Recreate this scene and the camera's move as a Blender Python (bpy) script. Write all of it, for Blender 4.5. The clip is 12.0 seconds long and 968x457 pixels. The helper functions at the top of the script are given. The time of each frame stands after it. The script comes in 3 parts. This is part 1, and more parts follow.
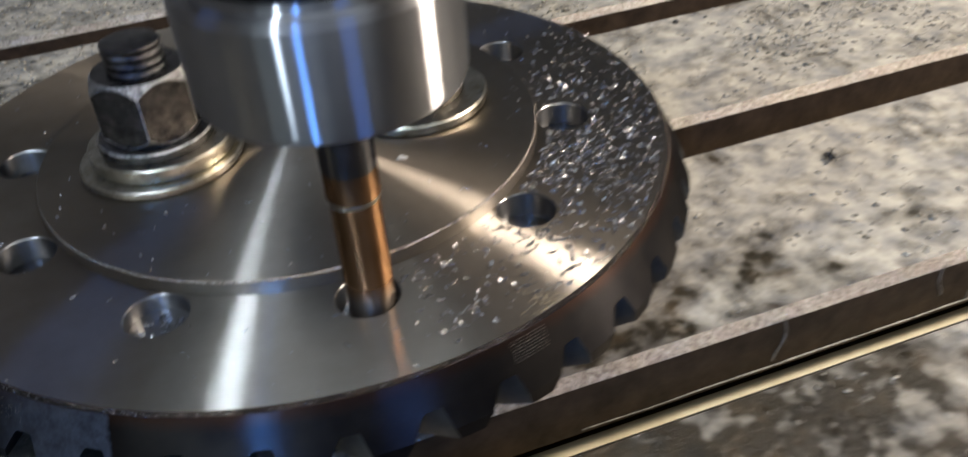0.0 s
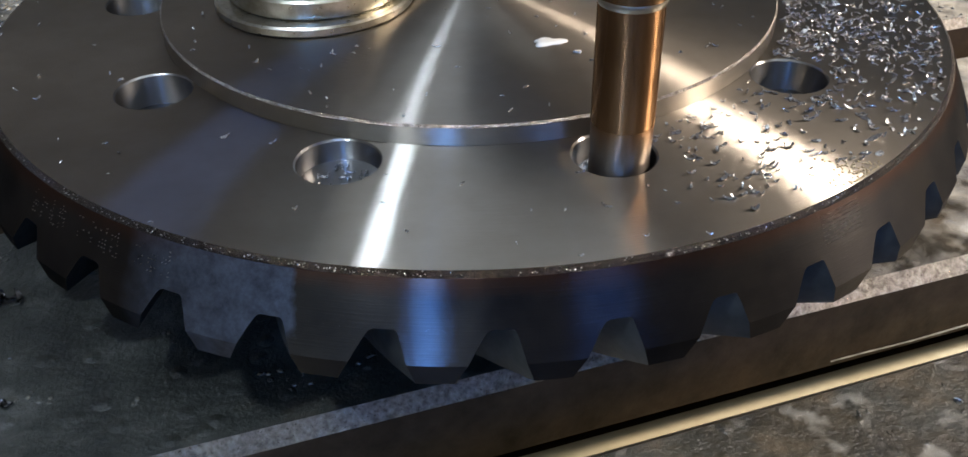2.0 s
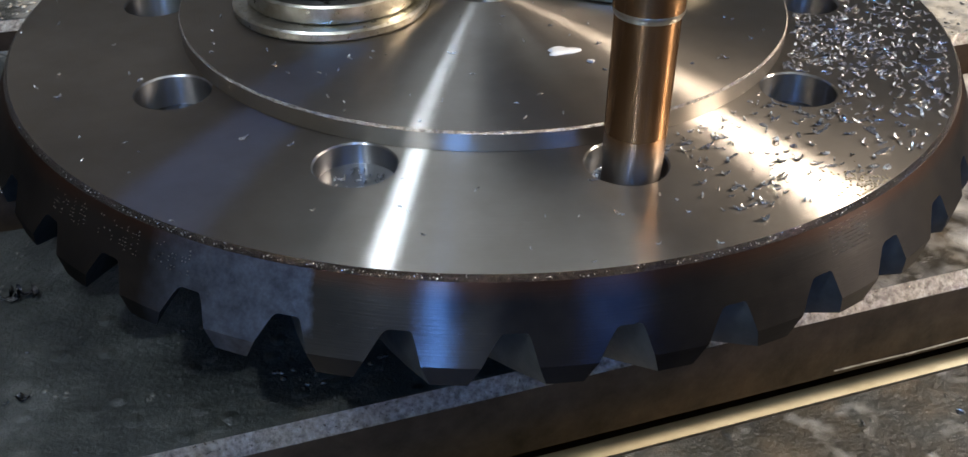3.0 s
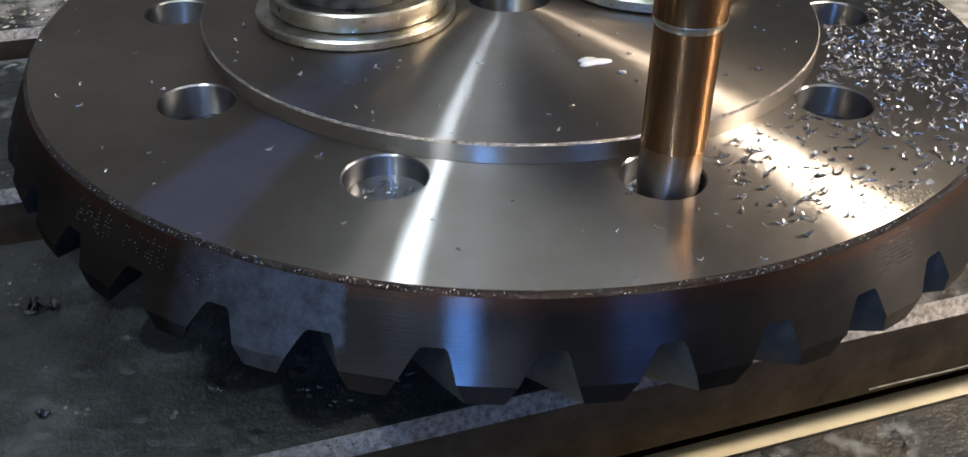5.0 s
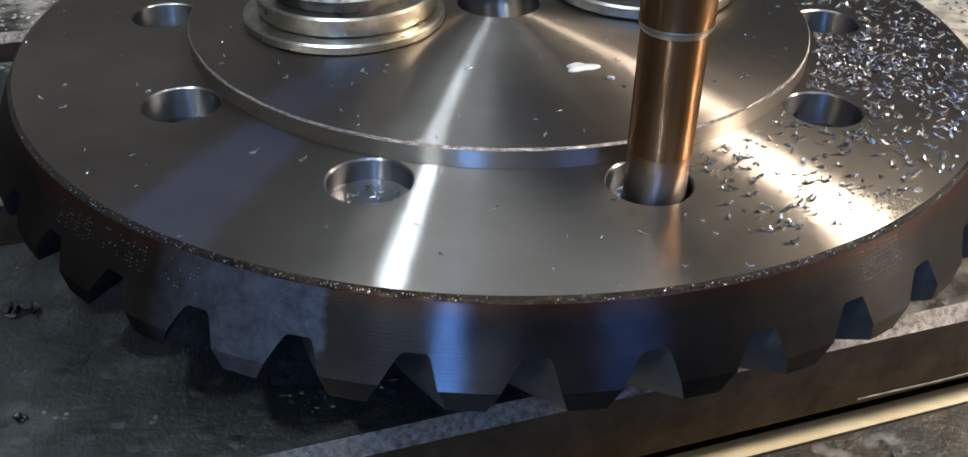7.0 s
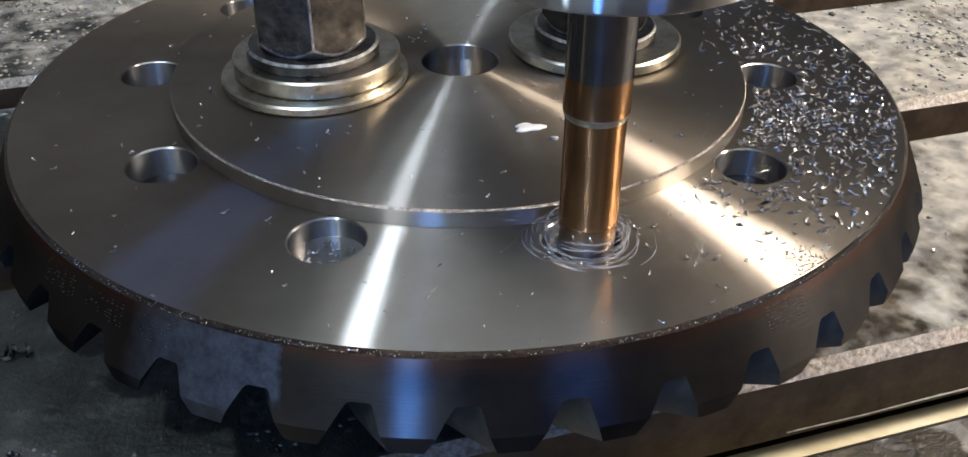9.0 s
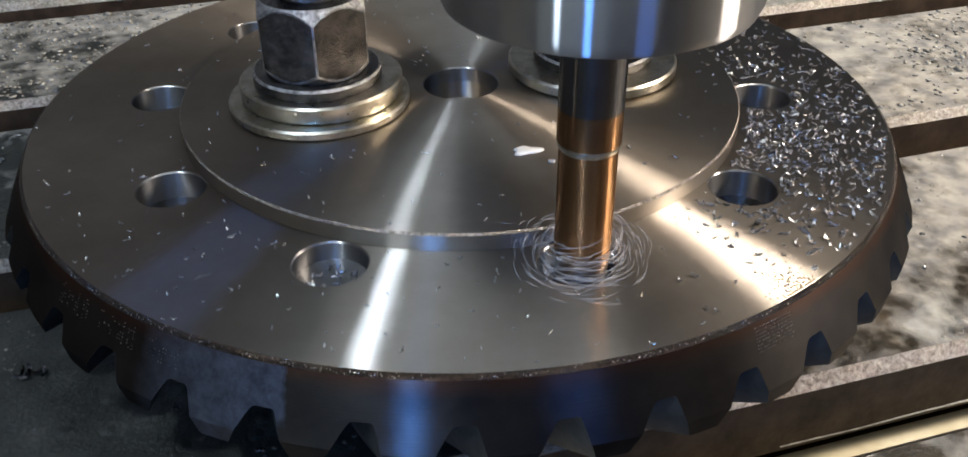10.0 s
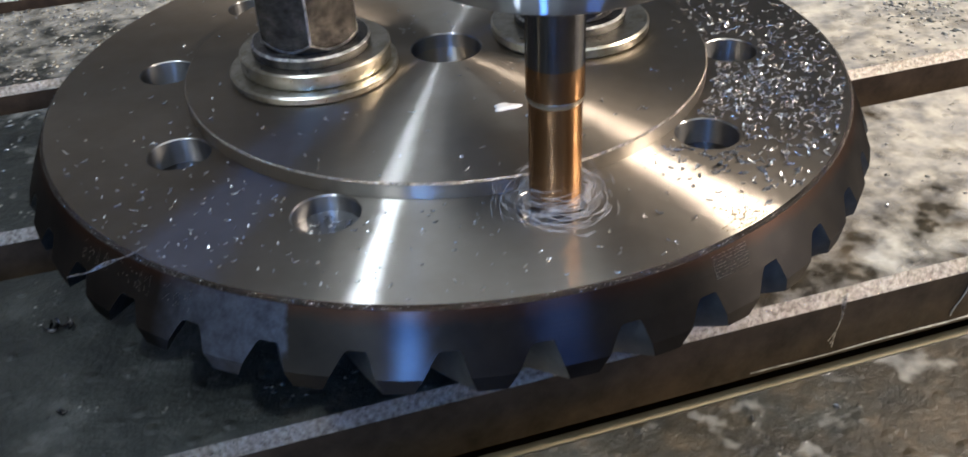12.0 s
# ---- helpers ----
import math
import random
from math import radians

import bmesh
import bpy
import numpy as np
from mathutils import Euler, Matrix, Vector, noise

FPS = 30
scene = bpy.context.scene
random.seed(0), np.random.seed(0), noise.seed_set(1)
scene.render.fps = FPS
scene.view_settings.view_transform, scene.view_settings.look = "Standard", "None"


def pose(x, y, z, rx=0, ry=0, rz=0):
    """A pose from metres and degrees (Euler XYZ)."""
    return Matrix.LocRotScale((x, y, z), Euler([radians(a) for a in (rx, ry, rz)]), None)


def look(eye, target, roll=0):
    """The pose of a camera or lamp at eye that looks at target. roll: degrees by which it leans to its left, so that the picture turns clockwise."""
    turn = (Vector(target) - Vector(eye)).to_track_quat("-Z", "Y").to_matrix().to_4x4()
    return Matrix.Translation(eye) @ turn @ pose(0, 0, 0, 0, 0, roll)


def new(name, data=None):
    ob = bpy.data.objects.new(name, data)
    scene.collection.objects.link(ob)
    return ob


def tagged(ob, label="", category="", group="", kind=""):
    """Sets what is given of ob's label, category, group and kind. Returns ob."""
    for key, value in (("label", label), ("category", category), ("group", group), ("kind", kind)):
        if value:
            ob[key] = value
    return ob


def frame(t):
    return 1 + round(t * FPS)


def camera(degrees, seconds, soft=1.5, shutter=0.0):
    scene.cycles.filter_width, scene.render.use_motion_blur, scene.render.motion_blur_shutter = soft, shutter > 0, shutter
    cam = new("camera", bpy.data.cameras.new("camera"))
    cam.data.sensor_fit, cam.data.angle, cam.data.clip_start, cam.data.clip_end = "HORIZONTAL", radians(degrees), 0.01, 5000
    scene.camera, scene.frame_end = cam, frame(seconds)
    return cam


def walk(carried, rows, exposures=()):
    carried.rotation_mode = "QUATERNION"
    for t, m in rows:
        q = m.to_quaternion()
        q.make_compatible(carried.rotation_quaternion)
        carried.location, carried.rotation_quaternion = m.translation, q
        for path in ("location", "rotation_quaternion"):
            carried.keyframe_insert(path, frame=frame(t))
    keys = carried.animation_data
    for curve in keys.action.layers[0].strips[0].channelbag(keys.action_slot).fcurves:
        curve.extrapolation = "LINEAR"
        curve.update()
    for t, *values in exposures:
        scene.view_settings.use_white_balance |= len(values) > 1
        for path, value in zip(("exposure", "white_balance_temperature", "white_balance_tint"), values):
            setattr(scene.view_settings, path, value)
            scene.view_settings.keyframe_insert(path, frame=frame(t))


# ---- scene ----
# ---- camera path: seconds, eye in gear units, yaw, pitch, roll ----
U = 0.110                 # metres to one unit (bolt circle radius)
SPIN = -54.3              # turns the slots of the table to run along x
TOP = 0.44                # height of the gear's face over the table, in units
cam = camera(53.58, 12.0, 1.5, 0.4)
ROWS = [
    (0.0, 2.3991, -2.1004, 1.7754, 33.77, -35.98, 3.90),
    (0.5, 1.8620, -2.1587, 1.2311, 33.35, -35.86, 2.86),
    (1.0, 1.7130, -2.1956, 1.1606, 34.24, -35.98, 2.11),
    (1.5, 1.6245, -2.1141, 1.2599, 34.87, -35.69, 1.16),
    (2.0, 1.6693, -2.2364, 1.1131, 35.56, -35.43, 0.67),
    (2.5, 1.6556, -2.2487, 1.1774, 35.72, -35.38, 0.09),
    (3.0, 1.6591, -2.2783, 1.1355, 36.13, -35.19, -0.26),
    (5.0, 1.5744, -2.2829, 1.1129, 36.33, -34.58, -0.47),
    (5.5, 1.5693, -2.2987, 1.0989, 36.31, -34.54, -0.76),
    (6.0, 1.5664, -2.2767, 1.1035, 36.40, -34.52, -0.75),
    (6.5, 1.5780, -2.2681, 1.0866, 36.35, -34.20, -0.91),
    (8.5, 1.6882, -2.2302, 1.2405, 36.68, -33.90, -0.59),
    (9.0, 1.7800, -2.2550, 1.3178, 36.89, -33.76, -0.34),
    (9.5, 1.8185, -2.2746, 1.3330, 37.10, -33.39, -0.25),
    (10.0, 1.8266, -2.2684, 1.4015, 37.23, -33.52, 0.21),
    (10.5, 2.2067, -2.0204, 1.5590, 36.73, -33.92, 1.88),
    (11.0, 2.1159, -2.1448, 1.5739, 36.38, -34.42, 2.31),
    (11.5, 2.0548, -2.2214, 1.5447, 36.28, -35.09, 2.65),
    (12.0, 2.0391, -2.3968, 1.4548, 36.90, -34.86, 2.36),
]
BASE = pose(0, 0, TOP * U, 0, 0, SPIN)
walk(cam, [(t, BASE @ pose(U * x, U * y, U * z, 90 + pitch, roll, yaw)) for t, x, y, z, yaw, pitch, roll in ROWS],
     [(t, e, 6080, 12) for t, e in ((0.0, 0.02), (0.5, 0.08), (1.0, 0.32), (6.0, 0.46), (8.5, 0.46), (9.5, 0.34), (10.5, 0.22), (11.5, 0.28), (12.0, 0.52))])

# ---- light ----
world = bpy.data.worlds.new("workshop")
scene.world = world
world.use_nodes = True
world.node_tree.nodes["Background"].inputs[0].default_value = (0.75, 0.85, 1.0, 1)
world.node_tree.nodes["Background"].inputs[1].default_value = 0.03


def lamp(name, azimuth, elevation, distance, size, watts, colour, size_y=None):
    """An area lamp in a direction from the gear, facing it."""
    data = bpy.data.lights.new(name, "AREA")
    data.energy, data.color, data.size = watts, colour, size
    if size_y:
        data.shape, data.size_y = "RECTANGLE", size_y
    a, e = radians(azimuth), radians(elevation)
    eye = Vector((math.cos(a) * math.cos(e), math.sin(a) * math.cos(e), math.sin(e))) * distance
    ob = new(name, data)
    ob.matrix_basis = look(eye, (0, 0, 0.03))
    return ob


lamp("cool_work_lamp", -140, 60, 0.95, 0.034, 2.7, (0.72, 0.86, 1.0))
lamp("warm_machine_lamp", -18, 35, 1.0, 0.17, 12.0, (1.0, 0.85, 0.68))
lamp("blue_window_light", 131, 49, 1.6, 0.32, 0.34, (0.16, 0.34, 1.0))
lamp("blue_front_window", -117, 24, 1.5, 0.09, 4.8, (0.12, 0.35, 1.0), 0.4)
lamp("blue_side_window", -82, 24, 1.5, 0.26, 1.3, (0.12, 0.31, 1.0), 0.4)
# unseen soft fill added in front, lifts the dark table under the gear
lamp("front_fill", -128, 26, 2.0, 1.5, 2.6, (0.84, 1.0, 0.98))
# unseen broad fill added overhead, raises the general light level
lamp("overhead_fill", -100, 74, 2.1, 1.8, 13.5, (0.90, 0.97, 1.0), 1.4)


# ---- materials ----
def material(name, colour=(0.5, 0.5, 0.5), rough=0.5, metal=0.0):
    m = bpy.data.materials.new(name)
    m.use_nodes = True
    b = m.node_tree.nodes["Principled BSDF"]
    b.inputs["Base Color"].default_value = (*colour, 1)
    b.inputs["Roughness"].default_value = rough
    b.inputs["Metallic"].default_value = metal
    return m, m.node_tree.nodes, m.node_tree.links, b


def node(nodes, kind, **values):
    n = nodes.new(kind)
    for key, value in values.items():
        n.inputs[key.replace("_", " ")].default_value = value
    return n


def noise_tex(nodes, links, scale, detail=4.0, rough=0.6, source=None, stretch=None):
    n = node(nodes, "ShaderNodeTexNoise", Scale=scale, Detail=detail, Roughness=rough)
    if source is None:
        source = nodes.new("ShaderNodeNewGeometry").outputs["Position"]
    if stretch:
        m = nodes.new("ShaderNodeMapping")
        m.inputs["Scale"].default_value = stretch
        links.new(source, m.inputs["Vector"])
        source = m.outputs[0]
    links.new(source, n.inputs["Vector"])
    return n


def ramp(nodes, links, source, stops):
    r = nodes.new("ShaderNodeValToRGB")
    e = r.color_ramp.elements
    while len(e) < len(stops):
        e.new(0.5)
    for k, (at, c) in zip(e, stops):
        k.position = at
        k.color = (*c, 1) if len(c) == 3 else c
    links.new(source, r.inputs[0])
    return r


def grey(v):
    return (v, v, v)


def bump(nodes, links, b, source, strength, distance):
    n = nodes.new("ShaderNodeBump")
    n.inputs["Strength"].default_value = strength
    n.inputs["Distance"].default_value = distance
    links.new(source, n.inputs["Height"])
    links.new(n.outputs[0], b.inputs["Normal"])
    return n


def turned_vector(nodes, links, along=0.0015):
    """(distance from the axis, height, a little of the angle): lathe grooves follow it."""
    obj = nodes.new("ShaderNodeTexCoord").outputs["Object"]
    sep = nodes.new("ShaderNodeSeparateXYZ")
    links.new(obj, sep.inputs[0])
    comb = nodes.new("ShaderNodeCombineXYZ")
    flat = nodes.new("ShaderNodeCombineXYZ")
    links.new(sep.outputs[0], flat.inputs[0])
    links.new(sep.outputs[1], flat.inputs[1])
    length = nodes.new("ShaderNodeVectorMath")
    length.operation = "LENGTH"
    links.new(flat.outputs[0], length.inputs[0])
    ang = nodes.new("ShaderNodeMath")
    ang.operation = "ARCTAN2"
    links.new(sep.outputs[1], ang.inputs[0])
    links.new(sep.outputs[0], ang.inputs[1])
    small = nodes.new("ShaderNodeMath")
    small.operation = "MULTIPLY"
    small.inputs[1].default_value = along
    links.new(ang.outputs[0], small.inputs[0])
    links.new(length.outputs["Value"], comb.inputs[0])
    links.new(sep.outputs[2], comb.inputs[1])
    links.new(small.outputs[0], comb.inputs[2])
    return comb.outputs[0]


def turned_steel(name, low, high, rough, aniso, groove=0.15, tint=None, smear=0.12, share=0.72, centred=False):
    m, n, l, b = material(name, metal=1.0)
    v = turned_vector(n, l)
    groove_lines = noise_tex(n, l, 2600, 2, 0.7, v)
    scratches = noise_tex(n, l, 1700, 3, 0.75, turned_vector(n, l, 0.012))
    fine = n.new("ShaderNodeMath")
    l.new(groove_lines.outputs[0], fine.inputs[0])
    l.new(scratches.outputs[0], fine.inputs[1])
    stain = noise_tex(n, l, 38, 5, 0.62)
    c = ramp(n, l, stain.outputs[0], [(0.3, low), (0.7, high)])
    if tint:
        z = n.new("ShaderNodeSeparateXYZ")
        l.new(n.new("ShaderNodeTexCoord").outputs["Object"], z.inputs[0])
        add = n.new("ShaderNodeMath")
        add.operation = "MULTIPLY_ADD"
        add.inputs[1].default_value = 0.006
        l.new(noise_tex(n, l, 60, 3).outputs[0], add.inputs[0])
        l.new(z.outputs[2], add.inputs[2])
        rng = node(n, "ShaderNodeMapRange", From_Min=-0.0025, From_Max=0.0035)
        l.new(add.outputs[0], rng.inputs[0])
        mix = n.new("ShaderNodeMix")
        mix.data_type = "RGBA"
        l.new(rng.outputs[0], mix.inputs[0])
        l.new(c.outputs[0], mix.inputs[6])
        mix.inputs[7].default_value = (*tint, 1)
        l.new(mix.outputs[2], b.inputs["Base Color"])
    else:
        l.new(c.outputs[0], b.inputs["Base Color"])
    soft = 0.50 if rough > 0.2 else rough + 0.08
    r = node(n, "ShaderNodeMapRange", To_Min=soft - smear / 2, To_Max=soft + smear)
    l.new(noise_tex(n, l, 90, 6, 0.7).outputs[0], r.inputs[0])
    l.new(r.outputs[0], b.inputs["Roughness"])
    if centred:
        # round the gear's axis, which stands at the middle of the place
        split = n.new("ShaderNodeSeparateXYZ")
        l.new(n.new("ShaderNodeNewGeometry").outputs["Position"], split.inputs[0])
        back = n.new("ShaderNodeMath")
        back.operation = "MULTIPLY"
        back.inputs[1].default_value = -1.0
        l.new(split.outputs[1], back.inputs[0])
        tan = n.new("ShaderNodeCombineXYZ")
        l.new(back.outputs[0], tan.inputs[0])
        l.new(split.outputs[0], tan.inputs[1])
    else:
        tan = n.new("ShaderNodeTangent")
        tan.direction_type, tan.axis = "RADIAL", "Z"
    # lathe grooves: smooth along the groove, rough across it
    g = n.new("ShaderNodeBsdfAnisotropic")
    g.distribution = "BECKMANN"
    g.inputs["Roughness"].default_value = rough
    g.inputs["Anisotropy"].default_value = aniso
    l.new(tan.outputs[0], g.inputs["Tangent"])
    b.inputs["Anisotropic"].default_value = 0.8
    b.inputs["Anisotropic Rotation"].default_value = 0.25
    l.new(tan.outputs[0], b.inputs["Tangent"])
    l.new(b.inputs["Base Color"].links[0].from_socket, g.inputs["Color"])
    if groove:
        bn = bump(n, l, b, fine.outputs[0], groove, 0.0001)
        l.new(bn.outputs[0], g.inputs["Normal"])
    blend = n.new("ShaderNodeMixShader")
    blend.inputs[0].default_value = share
    l.new(b.outputs[0], blend.inputs[1])
    l.new(g.outputs[0], blend.inputs[2])
    l.new(blend.outputs[0], n["Material Output"].inputs["Surface"])
    return m


FACE = turned_steel("turned_face_steel", (0.29, 0.26, 0.22), (0.36, 0.328, 0.283), 0.29, 0.865, 0.48, smear=0.12, share=0.74, centred=True)
HUBFACE = turned_steel("turned_hub_steel", (0.255, 0.226, 0.188), (0.32, 0.287, 0.243), 0.31, 0.84, 0.62, smear=0.10, share=0.60, centred=True)
CONE = turned_steel("oily_dark_steel", (0.022, 0.022, 0.025), (0.070, 0.064, 0.060), 0.25, 0.72, 0.42, (0.10, 0.050, 0.032), centred=True)


def scuffed(m, start, stop):
    """A dry, scuffed grey patch on the rim, between two angles seen from above."""
    n, l = m.node_tree.nodes, m.node_tree.links
    sep = n.new("ShaderNodeSeparateXYZ")
    l.new(n.new("ShaderNodeNewGeometry").outputs["Position"], sep.inputs[0])
    ang = n.new("ShaderNodeMath")
    ang.operation = "ARCTAN2"
    l.new(sep.outputs[1], ang.inputs[0])
    l.new(sep.outputs[0], ang.inputs[1])
    wob = n.new("ShaderNodeMath")
    wob.operation = "MULTIPLY_ADD"
    wob.inputs[1].default_value = 0.05
    l.new(noise_tex(n, l, 120, 4).outputs[0], wob.inputs[0])
    l.new(ang.outputs[0], wob.inputs[2])
    rng = node(n, "ShaderNodeMapRange", From_Min=radians(start), From_Max=radians(stop))
    l.new(wob.outputs[0], rng.inputs[0])
    band = ramp(n, l, rng.outputs[0], [(0.0, grey(0)), (0.25, grey(0.6)), (0.93, grey(0.9)), (0.97, grey(0))])
    out = n["Material Output"].inputs["Surface"]
    old = out.links[0].from_socket
    dull = n.new("ShaderNodeBsdfPrincipled")
    dull.inputs["Roughness"].default_value = 0.5
    dull.inputs["Metallic"].default_value = 0.4
    l.new(ramp(n, l, noise_tex(n, l, 170, 8, 0.8).outputs[0], [(0.35, (0.018, 0.021, 0.027)), (0.7, (0.095, 0.105, 0.122))]).outputs[0], dull.inputs["Base Color"])
    mix = n.new("ShaderNodeMixShader")
    l.new(band.outputs[0], mix.inputs[0])
    l.new(old, mix.inputs[1])
    l.new(dull.outputs[0], mix.inputs[2])
    l.new(mix.outputs[0], out)


scuffed(CONE, -137, -120)
CHUCK = turned_steel("polished_chuck_steel", (0.36, 0.36, 0.37), (0.45, 0.445, 0.43), 0.34, 0.87, 0.0, smear=0.03, share=0.80)
CHUCK_DARK = turned_steel("dark_chuck_steel", (0.10, 0.10, 0.11), (0.16, 0.16, 0.17), 0.2, 0.5, 0.05)
SHANK = turned_steel("carbide_shank", (0.14, 0.14, 0.15), (0.21, 0.21, 0.22), 0.18, 0.6, 0.03, share=0.85)
COPPER = turned_steel("copper_coating", (0.24, 0.132, 0.060), (0.37, 0.22, 0.115), 0.22, 0.6, 0.05, share=0.8)
BARE = turned_steel("spinning_flutes", (0.24, 0.20, 0.165), (0.37, 0.33, 0.29), 0.40, 0.5, 0.2)


def fading_coat(m, coat):
    """The coating wears off downwards, in streaks."""
    n, l = m.node_tree.nodes, m.node_tree.links
    z = n.new("ShaderNodeSeparateXYZ")
    obj = n.new("ShaderNodeTexCoord").outputs["Object"]
    l.new(obj, z.inputs[0])
    wob = n.new("ShaderNodeMath")
    wob.operation = "MULTIPLY_ADD"
    wob.inputs[1].default_value = 0.004
    l.new(noise_tex(n, l, 700, 3, 0.6, obj, (1, 1, 0.15)).outputs[0], wob.inputs[0])
    l.new(z.outputs[2], wob.inputs[2])
    rng = node(n, "ShaderNodeMapRange", From_Min=-0.345 * U + 0.002, From_Max=-0.2805 * U + 0.002)
    l.new(wob.outputs[0], rng.inputs[0])
    for b in [k for k in n if k.type in ("BSDF_PRINCIPLED", "BSDF_GLOSSY")]:
        socket = b.inputs["Base Color"] if b.type == "BSDF_PRINCIPLED" else b.inputs["Color"]
        mix = n.new("ShaderNodeMix")
        mix.data_type = "RGBA"
        l.new(rng.outputs[0], mix.inputs[0])
        l.new(socket.links[0].from_socket, mix.inputs[6])
        mix.inputs[7].default_value = (*coat, 1)
        l.new(mix.outputs[2], socket)


fading_coat(BARE, (0.30, 0.175, 0.088))
BORE = turned_steel("bored_hole_steel", (0.22, 0.215, 0.21), (0.36, 0.355, 0.345), 0.28, 0.7, 0.3, share=0.7)


def plain_metal(name, low, high, rough, scale=120, pits=0.2, metal=1.0):
    m, n, l, b = material(name, metal=metal)
    big = noise_tex(n, l, scale, 6, 0.65)
    l.new(ramp(n, l, big.outputs[0], [(0.32, low), (0.68, high)]).outputs[0], b.inputs["Base Color"])
    r = node(n, "ShaderNodeMapRange", To_Min=rough * 0.65, To_Max=rough * 1.4)
    l.new(noise_tex(n, l, scale * 2.3, 4).outputs[0], r.inputs[0])
    l.new(r.outputs[0], b.inputs["Roughness"])
    bump(n, l, b, noise_tex(n, l, scale * 5, 5, 0.7).outputs[0], pits, 0.0004)
    return m


ZINC = plain_metal("zinc_plated_steel", (0.30, 0.275, 0.20), (0.52, 0.50, 0.44), 0.3, 160, 0.15)
OXIDE = plain_metal("black_oxide_steel", (0.022, 0.022, 0.025), (0.15, 0.145, 0.14), 0.21, 150, 1.0)
SCUFF = plain_metal("scuffed_nut_chamfer", (0.10, 0.10, 0.10), (0.55, 0.54, 0.52), 0.30, 420, 0.8)
WORN = plain_metal("worn_bright_edge", (0.14, 0.12, 0.10), (0.50, 0.45, 0.385), 0.30, 620, 1.0)
RIMWEAR = plain_metal("beaded_rim_edge", (0.018, 0.014, 0.012), (0.075, 0.06, 0.05), 0.22, 800, 1.0)
CHIP = plain_metal("fresh_chip_steel", (0.30, 0.30, 0.305), (0.68, 0.68, 0.68), 0.27, 500, 0.2, 0.95)
BEAD = plain_metal("oil_bead", (0.20, 0.195, 0.19), (0.5, 0.49, 0.47), 0.16, 300, 0.0)
CRUST = plain_metal("dried_crumb", (0.22, 0.16, 0.08), (0.50, 0.40, 0.24), 0.4, 300, 0.2, 0.0)
# tooth flanks coloured dark grey: the shade of the gaps is put into it
FLANK = plain_metal("shaded_tooth_flank", (0.018, 0.021, 0.021), (0.050, 0.054, 0.053), 0.45, 110, 0.15, 0.25)
# dull dark brown for the walls, undercuts and floors of the slots
SLOT = plain_metal("brown_slot_wall", (0.016, 0.010, 0.006), (0.055, 0.036, 0.021), 0.6, 70, 0.3, 0.0)
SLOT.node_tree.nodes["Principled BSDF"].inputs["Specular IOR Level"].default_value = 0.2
PAINT = plain_metal("grey_painted_wall", (0.60, 0.58, 0.54), (0.70, 0.68, 0.64), 0.6, 6, 0.05, 0.0)


